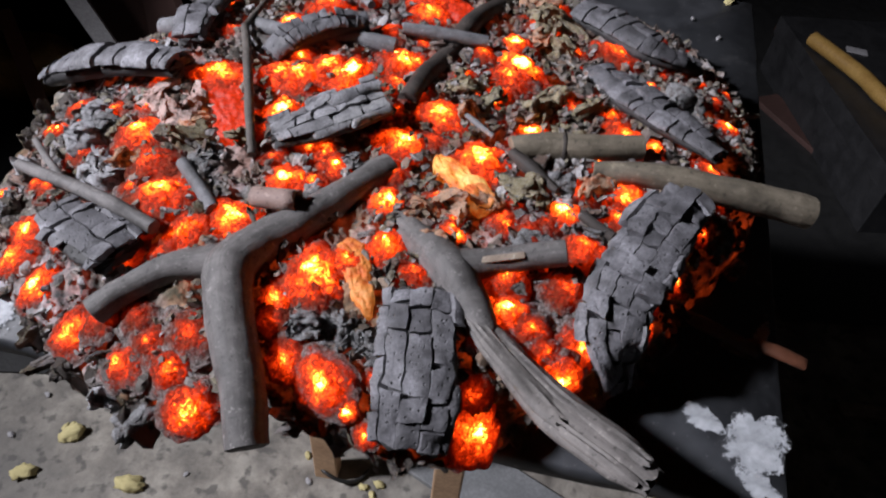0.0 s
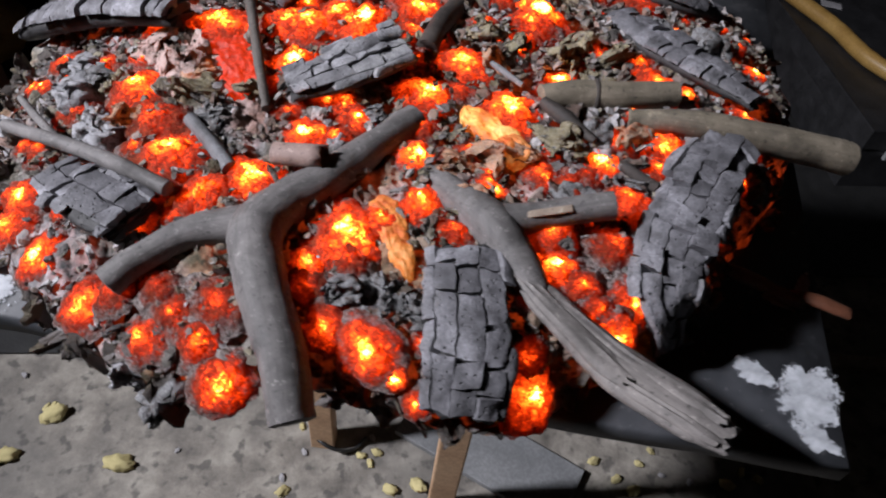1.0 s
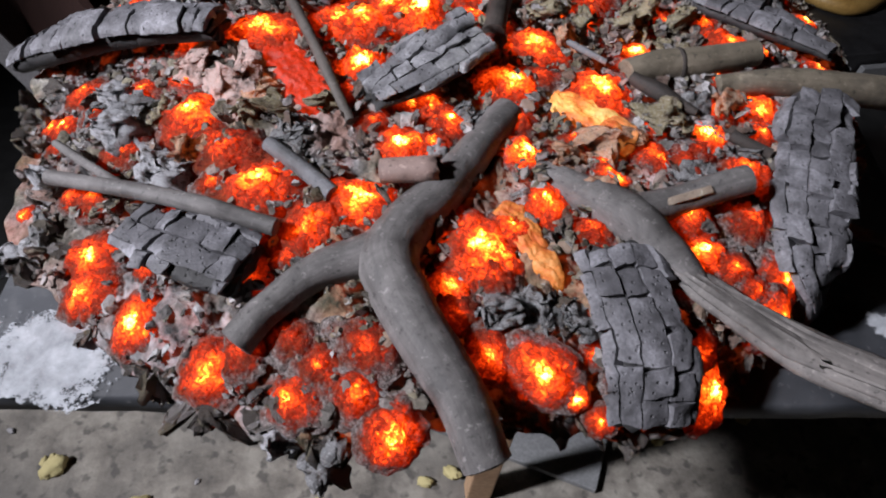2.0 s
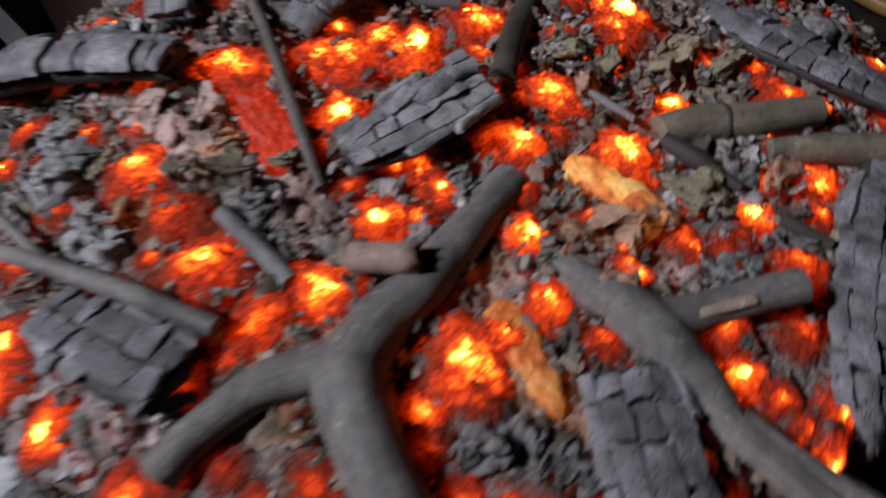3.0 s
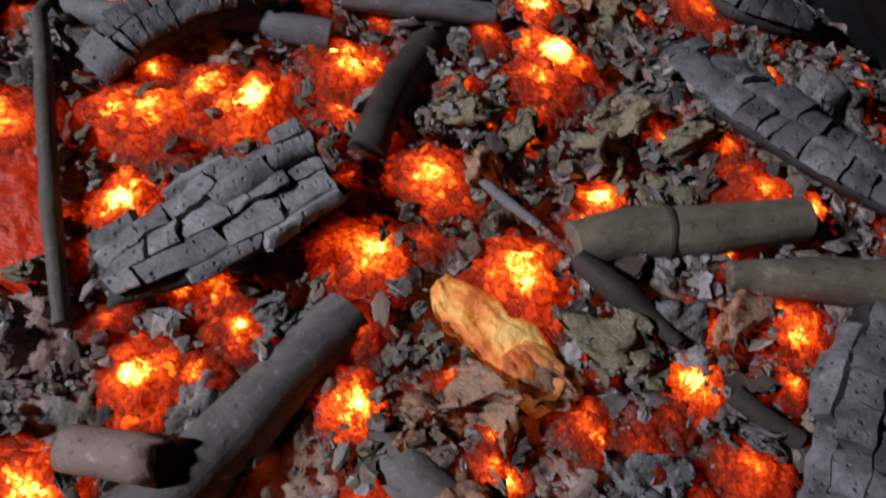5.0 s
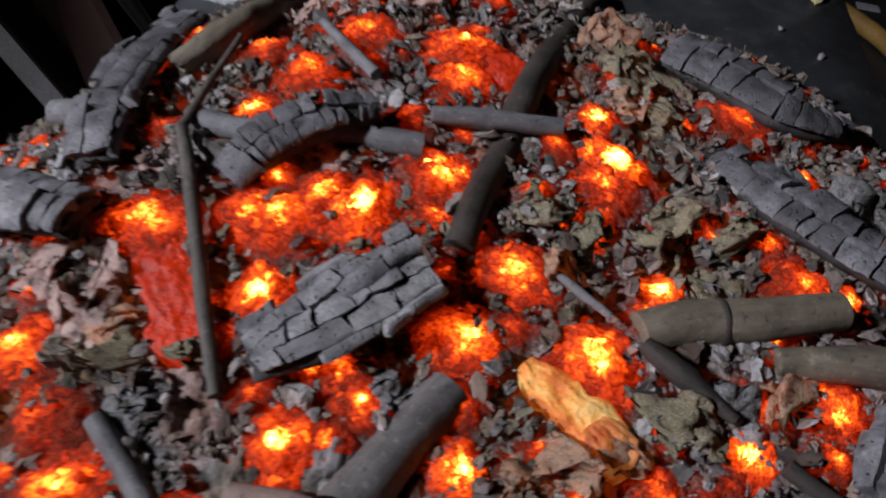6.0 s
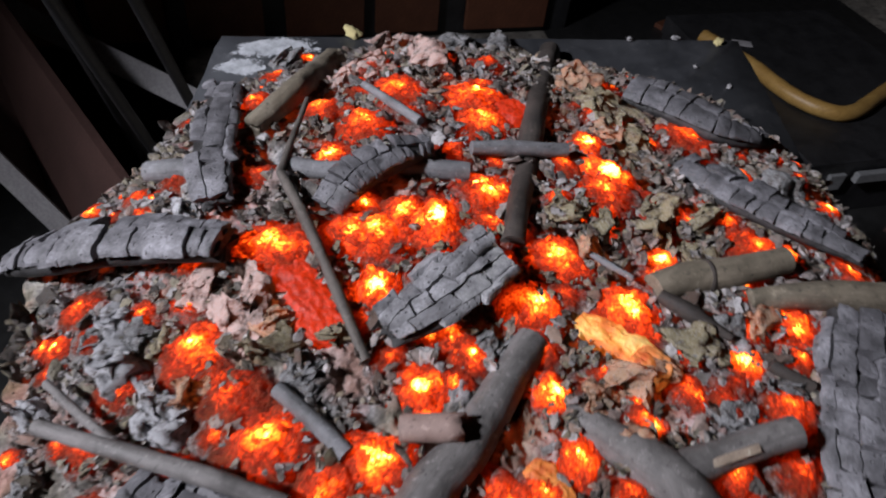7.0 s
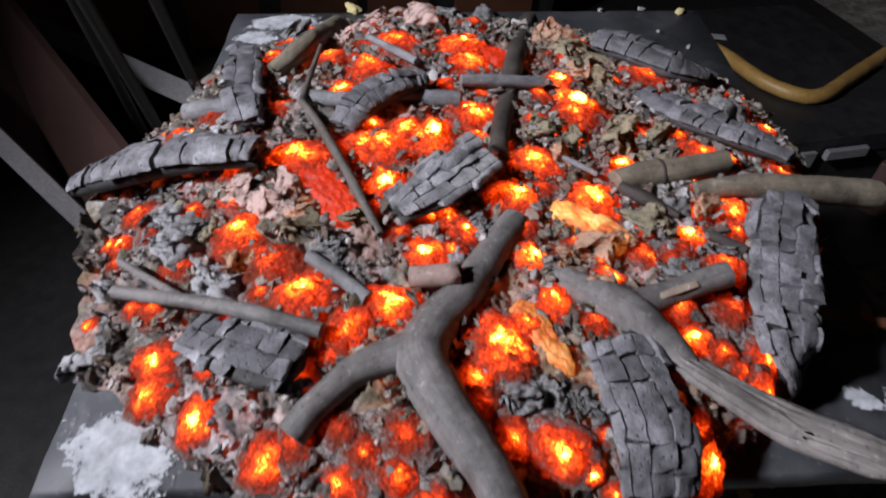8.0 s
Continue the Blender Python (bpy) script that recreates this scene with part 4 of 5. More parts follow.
charcoal([(0.169, 0.668, 0.852), (0.199, 0.635, 0.853), (0.232, 0.599, 0.851), (0.279, 0.597, 0.836)], [0.0207, 0.0229, 0.0217, 0.0113], 11, 2, 0.5)
charcoal([(-0.130, 0.542, 0.855), (-0.111, 0.557, 0.866), (-0.080, 0.571, 0.873), (-0.048, 0.580, 0.873)], [0.0120, 0.0155, 0.0150, 0.0095], 13, 2, 0.7)
charcoal([(-0.356, 0.586, 0.792), (-0.318, 0.563, 0.818), (-0.262, 0.540, 0.843), (-0.200, 0.512, 0.860)], [0.0160, 0.0200, 0.0200, 0.0170], 15, 2, 0.6)
charcoal([(-0.202, 0.795, 0.799), (-0.205, 0.669, 0.846), (-0.209, 0.604, 0.857), (-0.206, 0.558, 0.855)], [0.0164, 0.0173, 0.0165, 0.0120], 8, 3, 0.5)
charcoal([(-0.078, 0.446, 0.864), (-0.057, 0.462, 0.871), (-0.032, 0.478, 0.874)], [0.0058, 0.0072, 0.0055], 4, 2, 0.7, 1.0, CHAR_PALE)
# glowing foam
foam_pour([(0.017, 0.423, 0.850), (0.030, 0.408, 0.849), (0.045, 0.390, 0.848), (0.051, 0.370, 0.846)], [0.0076, 0.0110, 0.0138, 0.0105], 0.75)
foam_pour([(0.042, 0.390, 0.8505), (0.049, 0.377, 0.8505), (0.053, 0.364, 0.848)], [0.0100, 0.0128, 0.0105], 0.60, 0.45)
foam_pour([(-0.048, 0.334, 0.841), (-0.039, 0.319, 0.839), (-0.031, 0.294, 0.837), (-0.024, 0.274, 0.835)], [0.0099, 0.0117, 0.0083, 0.0052], 0.48, 0.6)
foam_pour([(-0.165, 0.504, 0.850), (-0.153, 0.473, 0.849), (-0.146, 0.449, 0.847), (-0.140, 0.432, 0.846)], [0.0146, 0.0155, 0.0151, 0.0134], 0.28)
foam_pour([(0.114, 0.535, 0.849), (0.115, 0.518, 0.848), (0.111, 0.500, 0.848)], [0.0154, 0.0192, 0.0124], 0.02)
foam_pour([(0.046, 0.658, 0.860), (0.041, 0.644, 0.861), (0.034, 0.621, 0.863)], [0.0125, 0.0138, 0.0119], 0.28)
# embers
ember(-0.174, 0.518, 0.0199, 0.90, 0.20, 0.854)
ember(-0.225, 0.450, 0.0186, 0.85, 0.35, 0.838)
ember(-0.201, 0.410, 0.0177, 0.35, 0.30, 0.839)
ember(-0.186, 0.379, 0.0213, 0.70, 0.30, 0.839)
ember(-0.158, 0.341, 0.0170, 0.60, 0.30, 0.837)
ember(-0.127, 0.355, 0.0173, 1.00, 0.20, 0.842)
ember(-0.095, 0.387, 0.0162, 1.00, 0.40, 0.848)
ember(-0.076, 0.388, 0.0111, 0.50, 0.40, 0.847)
ember(-0.109, 0.467, 0.0159, 1.20, 0.40, 0.856)
ember(-0.099, 0.509, 0.0206, 0.90, 0.40, 0.862)
ember(-0.058, 0.515, 0.0228, 0.90, 0.40, 0.864)
ember(-0.081, 0.525, 0.0130, 0.80, 0.30, 0.862)
ember(-0.013, 0.538, 0.0204, 0.80, 0.50, 0.864)
ember(-0.103, 0.542, 0.0112, 0.70, 0.40, 0.861)
ember(0.023, 0.470, 0.0181, 1.00, 0.10, 0.857)
ember(-0.011, 0.433, 0.0163, 0.90, 0.20, 0.854)
ember(-0.019, 0.371, 0.0126, 1.20, 0.60, 0.847)
ember(0.052, 0.419, 0.0198, 1.10, 0.30, 0.853)
ember(0.090, 0.553, 0.0200, 1.30, 0.50, 0.859)
ember(0.083, 0.529, 0.0205, 0.60, 0.60, 0.859)
ember(0.098, 0.458, 0.0123, 1.20, 0.60, 0.852)
ember(0.113, 0.369, 0.0119, 1.40, 0.50, 0.847)
ember(0.172, 0.459, 0.0211, 0.60, 0.50, 0.853)
ember(0.198, 0.449, 0.0104, 0.80, 0.40, 0.849)
ember(0.166, 0.391, 0.0150, 0.80, 0.50, 0.847)
ember(0.127, 0.336, 0.0155, 0.60, 0.40, 0.845)
ember(0.034, 0.341, 0.0089, 0.80, 0.70, 0.845)
ember(-0.018, 0.330, 0.0136, 1.10, 0.30, 0.844)
ember(-0.064, 0.306, 0.0178, 0.90, 0.40, 0.841)
ember(-0.044, 0.315, 0.0117, 0.60, 0.50, 0.841)
ember(-0.086, 0.287, 0.0098, 0.90, 0.30, 0.834)
ember(0.066, 0.278, 0.0172, 1.00, 0.40, 0.842)
ember(0.081, 0.266, 0.0140, 0.50, 0.60, 0.838)
ember(0.115, 0.261, 0.0164, 0.80, 0.50, 0.831)
ember(0.099, 0.238, 0.0167, 1.40, 0.40, 0.824)
ember(0.088, 0.252, 0.0145, 0.40, 0.70, 0.833)
ember(0.106, 0.297, 0.0178, 0.35, 0.60, 0.843)
ember(0.168, 0.288, 0.0095, 0.90, 0.30, 0.816)
ember(0.194, 0.327, 0.0109, 1.00, 0.30, 0.824)
ember(0.226, 0.370, 0.0088, 0.60, 0.40, 0.829)
ember(0.283, 0.505, 0.0114, 1.00, 0.50, 0.837)
ember(0.242, 0.431, 0.0188, 0.50, 0.60, 0.844)
ember(0.190, 0.599, 0.0226, 0.50, 0.50, 0.851)
ember(0.215, 0.540, 0.0116, 0.80, 0.40, 0.848)
ember(0.047, 0.207, 0.0182, 1.20, 0.30, 0.808)
ember(-0.074, 0.244, 0.0121, 0.70, 0.30, 0.827)
ember(-0.051, 0.229, 0.0203, 1.00, 0.50, 0.827)
ember(-0.034, 0.214, 0.0069, 1.60, 0.00, 0.817)
ember(-0.022, 0.202, 0.0083, 0.70, 0.40, 0.807)
ember(-0.132, 0.218, 0.0161, 1.00, 0.40, 0.807)
ember(-0.147, 0.240, 0.0165, 0.55, 0.60, 0.816)
ember(-0.180, 0.246, 0.0153, 0.60, 0.60, 0.811)
ember(-0.165, 0.258, 0.0161, 0.35, 0.70, 0.819)
ember(-0.224, 0.274, 0.0185, 0.85, 0.45, 0.807)
ember(-0.206, 0.278, 0.0136, 0.40, 0.60, 0.814)
ember(-0.177, 0.275, 0.0150, 0.30, 0.70, 0.821)
ember(-0.140, 0.264, 0.0183, 0.30, 0.70, 0.826)
ember(-0.263, 0.313, 0.0163, 1.20, 0.40, 0.804)
ember(-0.290, 0.366, 0.0190, 0.85, 0.40, 0.807)
ember(-0.292, 0.345, 0.0175, 0.85, 0.40, 0.800)
ember(-0.304, 0.419, 0.0102, 0.50, 0.50, 0.804)
ember(-0.327, 0.499, 0.0103, 0.80, 0.40, 0.796)
ember(-0.272, 0.436, 0.0130, 0.30, 0.60, 0.820)
ember(-0.070, 0.422, 0.0116, 0.55, 0.40, 0.851)
ember(-0.061, 0.406, 0.0105, 0.70, 0.30, 0.850)
ember(-0.083, 0.423, 0.0089, 0.50, 0.40, 0.850)
ember(0.069, 0.354, 0.0099, 0.50, 0.60, 0.846)
ember(-0.198, 0.349, 0.0107, 0.50, 0.30, 0.829)
ember(-0.256, 0.346, 0.0091, 0.80, 0.40, 0.813)
ember(-0.087, 0.271, 0.0110, 0.25, 0.30, 0.832)
ember(0.051, 0.257, 0.0109, 0.20, 0.50, 0.836)
ember(0.044, 0.226, 0.0140, 0.30, 0.40, 0.825)
ember(-0.014, 0.403, 0.0105, 0.50, 0.50, 0.850)
ember(0.003, 0.306, 0.0139, 0.40, 0.60, 0.842)
ember(-0.060, 0.287, 0.0113, 0.35, 0.60, 0.837)
ember(0.010, 0.663, 0.0254, 0.90, 0.10, 0.865)
ember(0.010, 0.627, 0.0222, 0.70, 0.20, 0.866)
ember(-0.051, 0.681, 0.0253, 0.70, 0.60, 0.864)
ember(-0.091, 0.633, 0.0215, 0.80, 0.40, 0.865)
ember(-0.119, 0.598, 0.0176, 0.70, 0.40, 0.863)
ember(-0.119, 0.668, 0.0175, 0.60, 0.50, 0.858)
ember(-0.172, 0.719, 0.0189, 0.50, 0.40, 0.833)
ember(-0.153, 0.838, 0.0224, 0.50, 0.60, 0.790)
ember(-0.113, 0.879, 0.0155, 0.60, 0.50, 0.784)
ember(-0.062, 0.751, 0.0202, 0.40, 0.60, 0.846)
ember(0.050, 0.745, 0.0173, 0.40, 0.50, 0.846)
ember(0.092, 0.591, 0.0154, 0.90, 0.40, 0.859)
ember(0.149, 0.689, 0.0168, 0.30, 0.60, 0.845)
ember(0.061, 0.564, 0.0137, 0.40, 0.30, 0.860)
ember(-0.314, 0.640, 0.0161, 0.70, 0.50, 0.790)
ember(-0.274, 0.630, 0.0148, 0.50, 0.60, 0.811)
ember(-0.236, 0.627, 0.0155, 0.40, 0.50, 0.830)
ember(-0.175, 0.591, 0.0129, 0.40, 0.40, 0.853)
ember(-0.214, 0.547, 0.0072, 0.60, 0.40, 0.842)
ember(-0.318, 0.612, 0.0182, 0.40, 0.40, 0.793)
ember(-0.118, 0.518, 0.0174, 0.70, 0.50, 0.860)
ember(-0.076, 0.527, 0.0163, 0.80, 0.40, 0.863)
ember(-0.015, 0.542, 0.0171, 0.90, 0.40, 0.864)
ember(-0.018, 0.508, 0.0139, 0.50, 0.50, 0.860)
ember(-0.267, 0.436, 0.0138, 0.30, 0.60, 0.822)
ember(-0.214, 0.390, 0.0083, 0.40, 0.60, 0.831)
ember(-0.288, 0.409, 0.0146, 0.50, 0.50, 0.811)
ember(-0.304, 0.521, 0.0174, 0.50, 0.50, 0.809)
ember(-0.319, 0.495, 0.0114, 1.00, 0.30, 0.800)
ember(-0.320, 0.475, 0.0111, 0.40, 0.40, 0.799)
ember(-0.340, 0.426, 0.0090, 0.90, 0.30, 0.785)
ember(-0.027, 0.589, 0.0135, 0.40, 0.40, 0.865)
ember(0.068, 0.357, 0.0104, 0.50, 0.60, 0.846)
ember(0.029, 0.345, 0.0121, 0.50, 0.70, 0.846)
ember(0.067, 0.305, 0.0161, 0.50, 0.50, 0.845)
ember(-0.109, 0.414, 0.0090, 0.40, 0.50, 0.848)
ember(0.243, 0.427, 0.0128, 0.50, 0.50, 0.842)
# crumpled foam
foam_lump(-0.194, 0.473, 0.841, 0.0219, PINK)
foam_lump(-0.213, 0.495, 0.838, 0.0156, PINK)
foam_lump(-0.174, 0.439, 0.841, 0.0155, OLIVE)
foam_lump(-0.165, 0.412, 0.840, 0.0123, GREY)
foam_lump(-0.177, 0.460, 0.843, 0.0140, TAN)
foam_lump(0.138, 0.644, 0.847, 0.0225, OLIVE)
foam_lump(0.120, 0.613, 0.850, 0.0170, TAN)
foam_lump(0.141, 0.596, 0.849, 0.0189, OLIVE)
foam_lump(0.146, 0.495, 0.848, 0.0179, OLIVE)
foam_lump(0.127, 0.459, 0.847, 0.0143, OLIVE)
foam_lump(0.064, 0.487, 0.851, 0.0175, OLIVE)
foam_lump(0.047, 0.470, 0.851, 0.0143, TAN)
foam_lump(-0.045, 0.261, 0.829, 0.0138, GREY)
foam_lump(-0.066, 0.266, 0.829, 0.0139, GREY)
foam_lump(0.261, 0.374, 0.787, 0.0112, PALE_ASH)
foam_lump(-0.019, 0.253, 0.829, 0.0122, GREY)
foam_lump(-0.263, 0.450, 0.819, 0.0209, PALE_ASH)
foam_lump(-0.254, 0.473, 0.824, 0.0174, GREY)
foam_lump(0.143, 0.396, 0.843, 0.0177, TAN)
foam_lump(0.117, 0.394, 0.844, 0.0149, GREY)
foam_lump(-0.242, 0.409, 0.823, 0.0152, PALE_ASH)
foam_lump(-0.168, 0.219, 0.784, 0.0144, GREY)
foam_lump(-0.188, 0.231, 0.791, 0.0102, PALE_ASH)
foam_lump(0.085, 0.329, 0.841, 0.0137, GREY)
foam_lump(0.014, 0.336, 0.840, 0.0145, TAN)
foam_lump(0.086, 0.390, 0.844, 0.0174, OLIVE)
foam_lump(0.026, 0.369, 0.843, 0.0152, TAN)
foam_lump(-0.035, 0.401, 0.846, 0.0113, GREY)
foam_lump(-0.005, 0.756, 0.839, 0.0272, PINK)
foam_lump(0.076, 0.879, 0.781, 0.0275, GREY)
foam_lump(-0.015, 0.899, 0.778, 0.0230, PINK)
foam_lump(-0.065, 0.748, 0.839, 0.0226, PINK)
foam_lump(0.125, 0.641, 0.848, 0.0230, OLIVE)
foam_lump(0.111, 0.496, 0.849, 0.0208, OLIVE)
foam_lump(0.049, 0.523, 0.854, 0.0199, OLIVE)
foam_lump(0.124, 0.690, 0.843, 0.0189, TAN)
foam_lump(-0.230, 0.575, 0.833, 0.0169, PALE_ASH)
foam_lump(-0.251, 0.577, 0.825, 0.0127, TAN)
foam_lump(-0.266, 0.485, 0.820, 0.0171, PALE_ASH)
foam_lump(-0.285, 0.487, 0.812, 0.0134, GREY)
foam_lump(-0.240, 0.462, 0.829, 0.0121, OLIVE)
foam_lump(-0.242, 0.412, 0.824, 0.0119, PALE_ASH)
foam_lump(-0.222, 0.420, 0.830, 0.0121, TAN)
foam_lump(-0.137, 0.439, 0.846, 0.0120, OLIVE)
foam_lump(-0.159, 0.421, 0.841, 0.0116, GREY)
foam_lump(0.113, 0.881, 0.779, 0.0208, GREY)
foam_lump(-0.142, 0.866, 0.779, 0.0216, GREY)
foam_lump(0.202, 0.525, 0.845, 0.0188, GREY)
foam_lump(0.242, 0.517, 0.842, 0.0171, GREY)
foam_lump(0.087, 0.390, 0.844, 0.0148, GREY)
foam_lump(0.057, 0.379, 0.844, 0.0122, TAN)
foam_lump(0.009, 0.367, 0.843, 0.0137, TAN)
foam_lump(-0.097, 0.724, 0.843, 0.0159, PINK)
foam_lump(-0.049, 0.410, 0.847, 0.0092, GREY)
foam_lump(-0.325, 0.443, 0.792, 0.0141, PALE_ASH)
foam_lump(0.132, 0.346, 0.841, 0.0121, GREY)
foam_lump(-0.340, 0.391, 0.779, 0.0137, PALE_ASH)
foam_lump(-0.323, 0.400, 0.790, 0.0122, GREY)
# paint and debris
paint_patch(0.239, 0.221, 0.024, 0.031, -40, 3)
paint_patch(0.271, 0.306, 0.007, 0.019, -30, 5)
paint_patch(0.248, 0.297, 0.013, 0.005, -30, 7)
paint_patch(0.206, 0.239, 0.016, 0.009, -30, 8)
paint_patch(-0.313, 0.320, 0.038, 0.038, 0, 11)
paint_patch(-0.145, 0.910, 0.059, 0.022, 0, 13)
paint_patch(-0.185, 0.871, 0.025, 0.016, 0, 14)
paint_patch(0.231, 0.191, 0.015, 0.009, -40, 15)
crumb_of_foam(-0.054, 0.930, 0.779, 0.0098)
crumb_of_foam(0.296, 0.890, 0.779, 0.0049)
crumb_of_foam(0.360, 0.887, 0.779, 0.0049)
crumb_of_foam(0.414, 0.871, 0.779, 0.0063)
crumb_of_foam(0.351, 0.818, 0.779, 0.0035)
crumb_of_foam(0.371, 0.771, 0.779, 0.0035)
crumb_of_foam(-0.602, 0.614, 0, 0.0190)
crumb_of_foam(-0.657, 0.538, 0, 0.0171)
crumb_of_foam(-0.468, 0.521, 0, 0.0190)
crumb_of_foam(-0.619, 0.628, 0, 0.0076)
crumb_of_foam(-0.169, 0.587, 0, 0.0066)
crumb_of_foam(-0.034, 0.535, 0, 0.0086)
crumb_of_foam(-0.043, 0.564, 0, 0.0057)
crumb_of_foam(-0.679, 0.695, 0, 0.0057)
crumb_of_foam(-0.712, 0.610, 0, 0.0057)
crumb_of_foam(-0.379, 0.545, 0, 0.0047)
crumb_of_foam(-0.062, 0.530, 0, 0.0077)
crumb_of_foam(-0.046, 0.515, 0, 0.0068)
crumb_of_foam(-0.012, 0.468, 0, 0.0111)
crumb_of_foam(0.037, 0.473, 0, 0.0136)
crumb_of_foam(-0.196, 0.493, 0, 0.0060)
crumb_of_foam(-0.193, 0.468, 0, 0.0102)
crumb_of_foam(0.357, 0.512, 0, 0.0094)
crumb_of_foam(0.397, 0.647, 0, 0.0034)
crumb_of_foam(0.392, 0.478, 0, 0.0085)
crumb_of_foam(0.441, 0.506, 0, 0.0077)
crumb_of_foam(0.469, 0.530, 0, 0.0068)
crumb_of_foam(0.418, 0.457, 0, 0.0111)
crumb_of_foam(0.527, 0.470, 0, 0.0060)
crumb_of_foam(0.657, 0.472, 0, 0.0085)
crumb_of_foam(0.595, 0.463, 0, 0.0119)
crumb_of_foam(0.630, 0.486, 0, 0.0077)
crumb_of_foam(0.478, 0.484, 0, 0.0051)
crumb_of_foam(-0.161, 0.538, 0, 0.0060)
glow_filler_embers()
scatter_crumbs()
rim_flakes()
box("scar", (0.030, 0.005, 0.003), (0.062, 0.307, 0.8585), WOOD_END, fork_right, "pale torn scar in the bark", turn=(25, -12, 2), bevel=0.001)

# ---------------- round the table ----------------


def plank(name, a, b, width, thick, material, label, category, roll=0.0):
    """A plank from a to b."""
    a, b = Vector(a), Vector(b)
    ob = box(name, ((b - a).length, width, thick), (0, 0, 0), material, bevel=0.002)
    ob.matrix_local = Matrix.Translation((a + b) / 2) @ (b - a).to_track_quat("X", "Z").to_matrix().to_4x4() @ pose(0, 0, 0, roll, 0, 0)
    return tagged(ob, label, category)


def slab(name, corners, thick, material, label, category):
    """A flat panel on four corners."""
    c = [Vector(p) for p in corners]
    n = (c[1] - c[0]).cross(c[3] - c[0]).normalized() * thick
    verts = c + [p + n for p in c]
    faces = [(3, 2, 1, 0), (4, 5, 6, 7), (0, 1, 5, 4), (1, 2, 6, 5), (2, 3, 7, 6), (3, 0, 4, 7)]
    return tagged(hang(name, mesh_of(name, verts, faces, material, False)), label, category)


plank("pale_plank", (-1.15, 1.83, 0.735), (-0.572, 1.372, 0.008), 0.045, 0.014, PALE, "pale grey painted plank leaning by the wall", "plank", 40)
slab("leaning_panel", [(-0.62, 1.44, 0.002), (-0.43, 1.30, 0.28), (-0.83, 2.02, 0.52), (-1.2, 1.92, 0.72)], 0.02, DARKPANEL, "dark brown panel leaning behind the table", "panel")
plank("pale_board", (-0.95, 2.24, 0.278), (-0.25, 1.68, 0.16), 0.06, 0.018, PALE, "pale board lying across behind the table", "board", 50)


def frame_stand():
    """Two black steel tubes with a foot, part of a folding stand."""
    thing = empty("folding_stand", "black steel tube legs of a folding stand", "stand")
    for a, b in (((-0.452, 1.02, 0.99), (-0.378, 1.55, 0.006)), ((-0.365, 1.12, 0.92), (-0.27, 1.62, 0.006)), ((-0.50, 1.22, 0.92), (-0.46, 1.66, 0.006))):
        limb(thing, [a, b], [0.011, 0.011], "tube", BLACKM, around=14, rough=0.0, step=0.05)
    limb(thing, [(-0.48, 1.65, 0.012), (-0.26, 1.62, 0.012)], [0.011, 0.011], "foot_bar", BLACKM, around=14, rough=0.0, step=0.05)


frame_stand()


def cupboard():
    """The brown boarded front of a low cupboard, with dark gaps between its boards."""
    thing = empty("cupboard", "reddish brown boarded cupboard in the dark", "cupboard", place=(0.0, 2.30, 0))
    box("carcass", (1.9, 0.34, 0.95), (0.0, 0.22, 0.478), BLACKM, thing)
    for x, w in ((-0.80, 0.22), (-0.55, 0.22), (-0.26, 0.24), (0.06, 0.26), (0.34, 0.22), (0.70, 0.30)):
        box("front_board", (w, 0.022, 0.90), (x, 0.034, 0.48), BROWN, thing, "reddish brown stained board")
    box("post", (0.05, 0.05, 0.95), (-0.40, 0.0, 0.478), BLACKM, thing)


cupboard()
case = empty("metal_case", "black metal tool case on the floor", "case", place=(1.48, 1.66, 0))
box("body", (0.62, 0.80, 0.13), (0, 0, 0.067), BLACKM, case)
lid = box("lid", (0.63, 0.81, 0.06), (0, 0, 0.163), BLACKM, case)
for x in (-0.22, 0.22):
    box("latch", (0.05, 0.012, 0.05), (x, -0.41, -0.03), GREYM, lid, "grey steel latch", bevel=0.002)
box("handle", (0.14, 0.018, 0.03), (-0.1, -0.42, 0.15), GREYM, case, "grey steel handle")
tagged(box("paper_tag", (0.060, 0.035, 0.002), (1.33, 1.86, 0.195), PALE, turn=(0, 0, -20), bevel=0), "small pale paper tag on the case", "tag")


def hose():
    pts = [(1.190, 1.880, 0.215), (1.253, 1.694, 0.215), (1.274, 1.557, 0.215), (1.325, 1.460, 0.215), (1.404, 1.432, 0.215), (1.566, 1.506, 0.215), (1.826, 1.634, 0.215)]
    v, f = tube(pts, [0.022] * len(pts), around=18, rough=0.08, step=0.02)
    return tagged(hang("hose", mesh_of("hose", v, f, HOSE)), "yellow plastic hose lying bent across the case", "hose")


hose()
plank("brown_plank", (1.35, 2.35, 0.012), (1.60, 1.75, 0.012), 0.07, 0.02, BROWN, "brown plank lying on the floor", "plank")
plank("grey_plank", (1.12, 1.86, 0.012), (1.30, 1.35, 0.012), 0.09, 0.02, DARKPANEL, "dark weathered plank lying on the floor", "plank")
tagged(box("cardboard_box", (0.30, 0.24, 0.16), (1.62, 1.12, 0.082), DARKPANEL, turn=(0, 0, 24)), "brown cardboard box on the dark floor", "box")
plank("offcut", (0.90, 0.72, 0.010), (1.08, 0.70, 0.010), 0.03, 0.016, WOOD_END, "pale wood offcut lying on the floor", "offcut")
plank("floor_board", (0.03, 0.62, 0.010), (0.30, 0.44, 0.010), 0.12, 0.014, GREYM, "grey board lying on the floor under the table", "board")


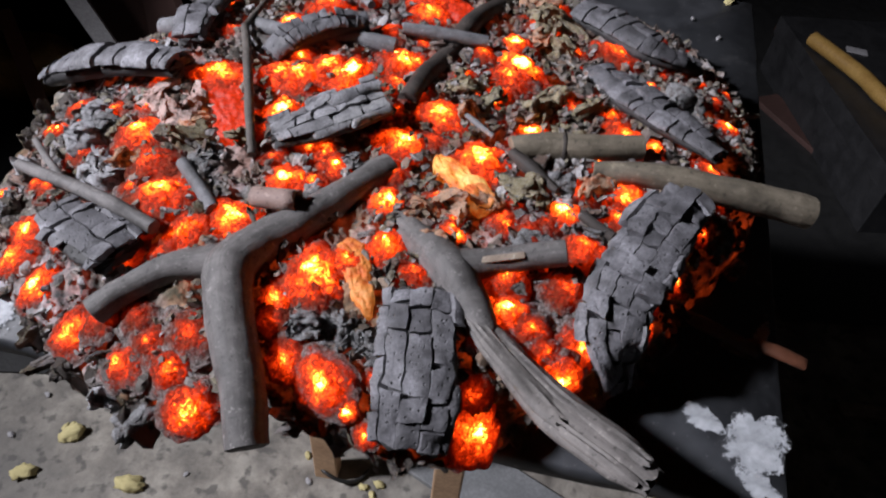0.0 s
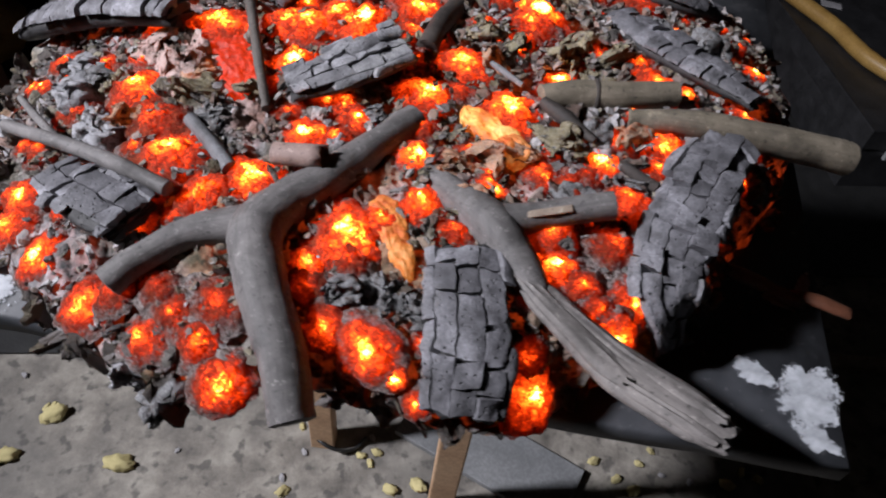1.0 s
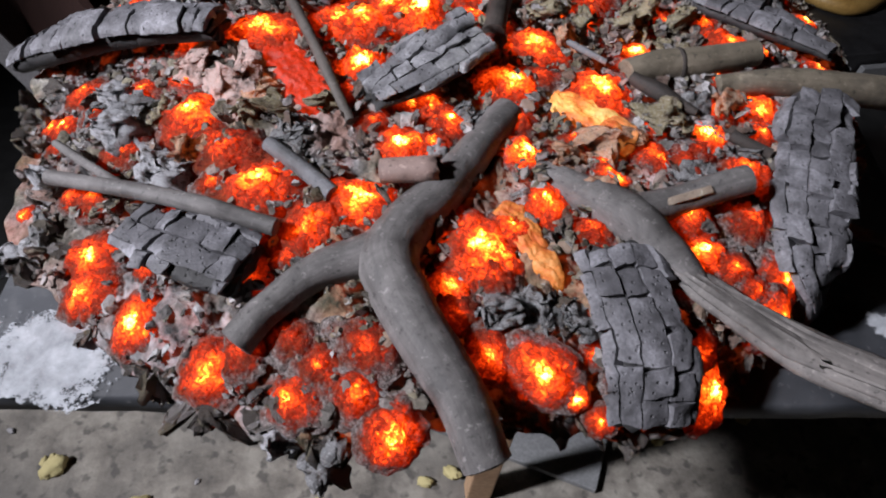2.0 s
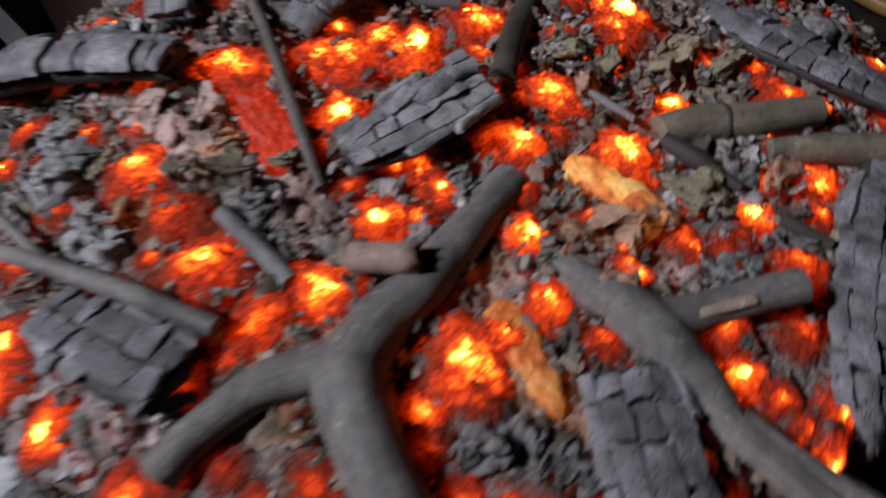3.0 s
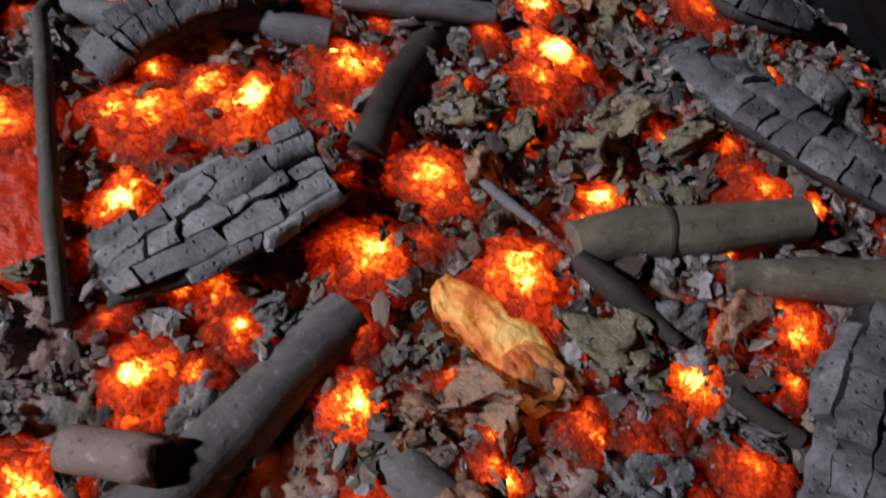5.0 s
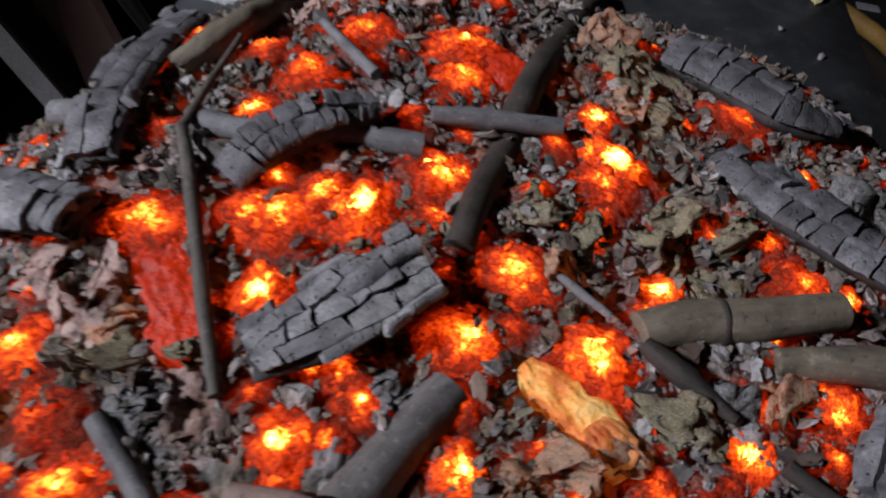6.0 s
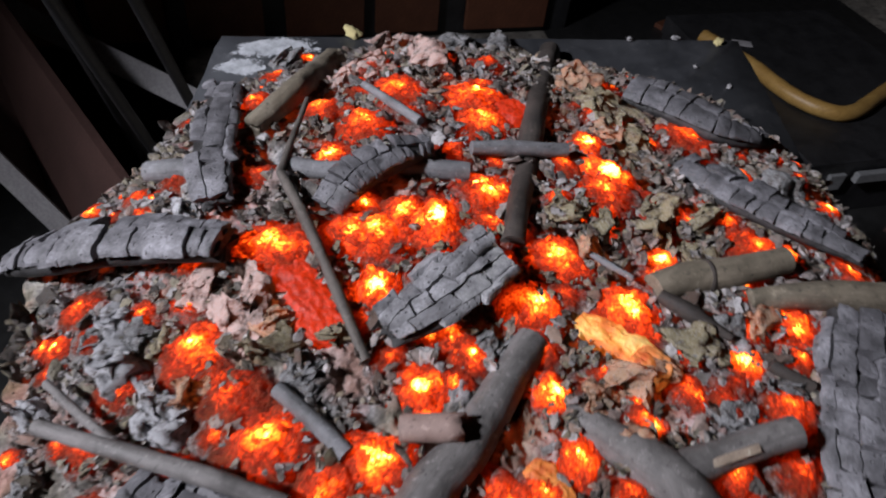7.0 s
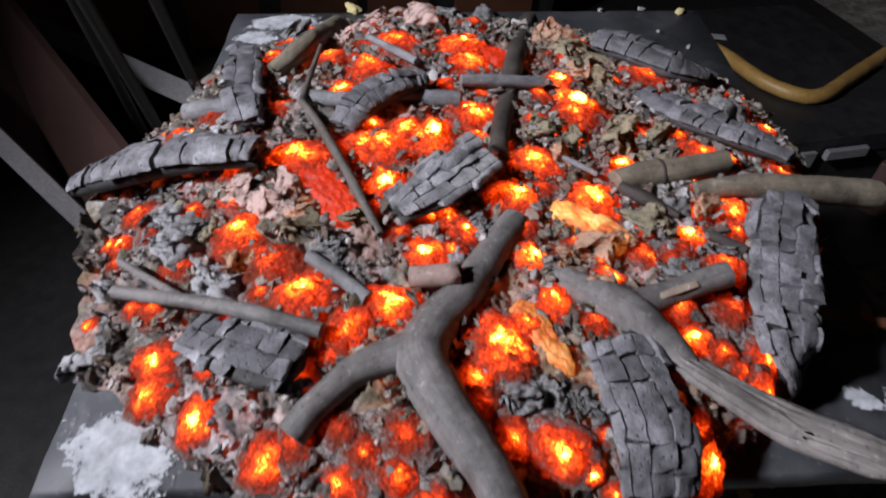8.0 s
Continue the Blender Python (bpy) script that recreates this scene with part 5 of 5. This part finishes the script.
# added black sheet: paints the shade on the floor at the back right
tagged(sheet("floor_shade_right", 0.86, 2.3, 0.95, 2.75, 0.006, 30, 30, CABLE, 0.004), "added black sheet that paints shade on the right floor", "mat")


# likewise added, to darken the shaded floor at the back left
tagged(sheet("floor_shade_left", -2.4, -0.40, 0.74, 2.7, 0.006, 30, 30, CABLE, 0.004), "added black sheet that paints shade on the left floor", "sheet")


def cable_loop():
    pts = [(-0.10 + 0.052 * math.cos(a), 0.585 + 0.052 * math.sin(a), 0.006 + 0.012 * (1 + math.sin(2 * a))) for a in [0.3 + k * 0.55 for k in range(11)]]
    v, f = tube(pts, [0.0035] * 11, around=10, rough=0.0, step=0.006)
    return tagged(hang("cable", mesh_of("cable", v, f, CABLE)), "black cable curled in a loop on the floor", "cable")


cable_loop()
for ax, ay, bx, by, mat, name, label in ((0.205, 0.330, 0.262, 0.292, WOOD_CUT, "chip", "pale splinter of wood on the board"), (0.258, 0.300, 0.295, 0.283, BROWN, "bark_chip", "brown chip of bark on the board")):
    v, f = tube([(ax, ay, 0.785), ((ax + bx) / 2, (ay + by) / 2, 0.786), (bx, by, 0.784)], [0.004, 0.007, 0.006], around=12, rough=0.25, flat=0.6, ragged=0.004)
    tagged(hang(name, mesh_of(name, v, f, mat)), label, "wood chip")


def sack(x, y):
    """A slumped yellow sack with folds."""
    bm = bmesh.new()
    bmesh.ops.create_icosphere(bm, subdivisions=4, radius=1.0)
    for v in bm.verts:
        n = v.co.normalized()
        k = 1 + 0.22 * noise.noise(n * 1.7) + 0.10 * noise.ridged_multi_fractal(n * 1.4, 1.0, 2.1, 3, 0.8, 2.0) * 0.5
        v.co = Vector((n.x * 0.17, n.y * 0.12, max(-0.06, n.z * 0.085))) * k
    me = bpy.data.meshes.new("sack")
    bm.to_mesh(me)
    bm.free()
    me.materials.append(HOSE)
    me.polygons.foreach_set("use_smooth", [True] * len(me.polygons))
    ob = hang("sack", me)
    ob.location = (x, y, 0.070)
    return tagged(ob, "slumped dull yellow sack on the floor", "sack")


sack(-1.140, 1.713)
plank("brown_post", (-0.996, 1.522, 0.02), (-1.095, 1.681, 0.25), 0.04, 0.04, BROWN, "brown wooden post leaning over the floor", "post")
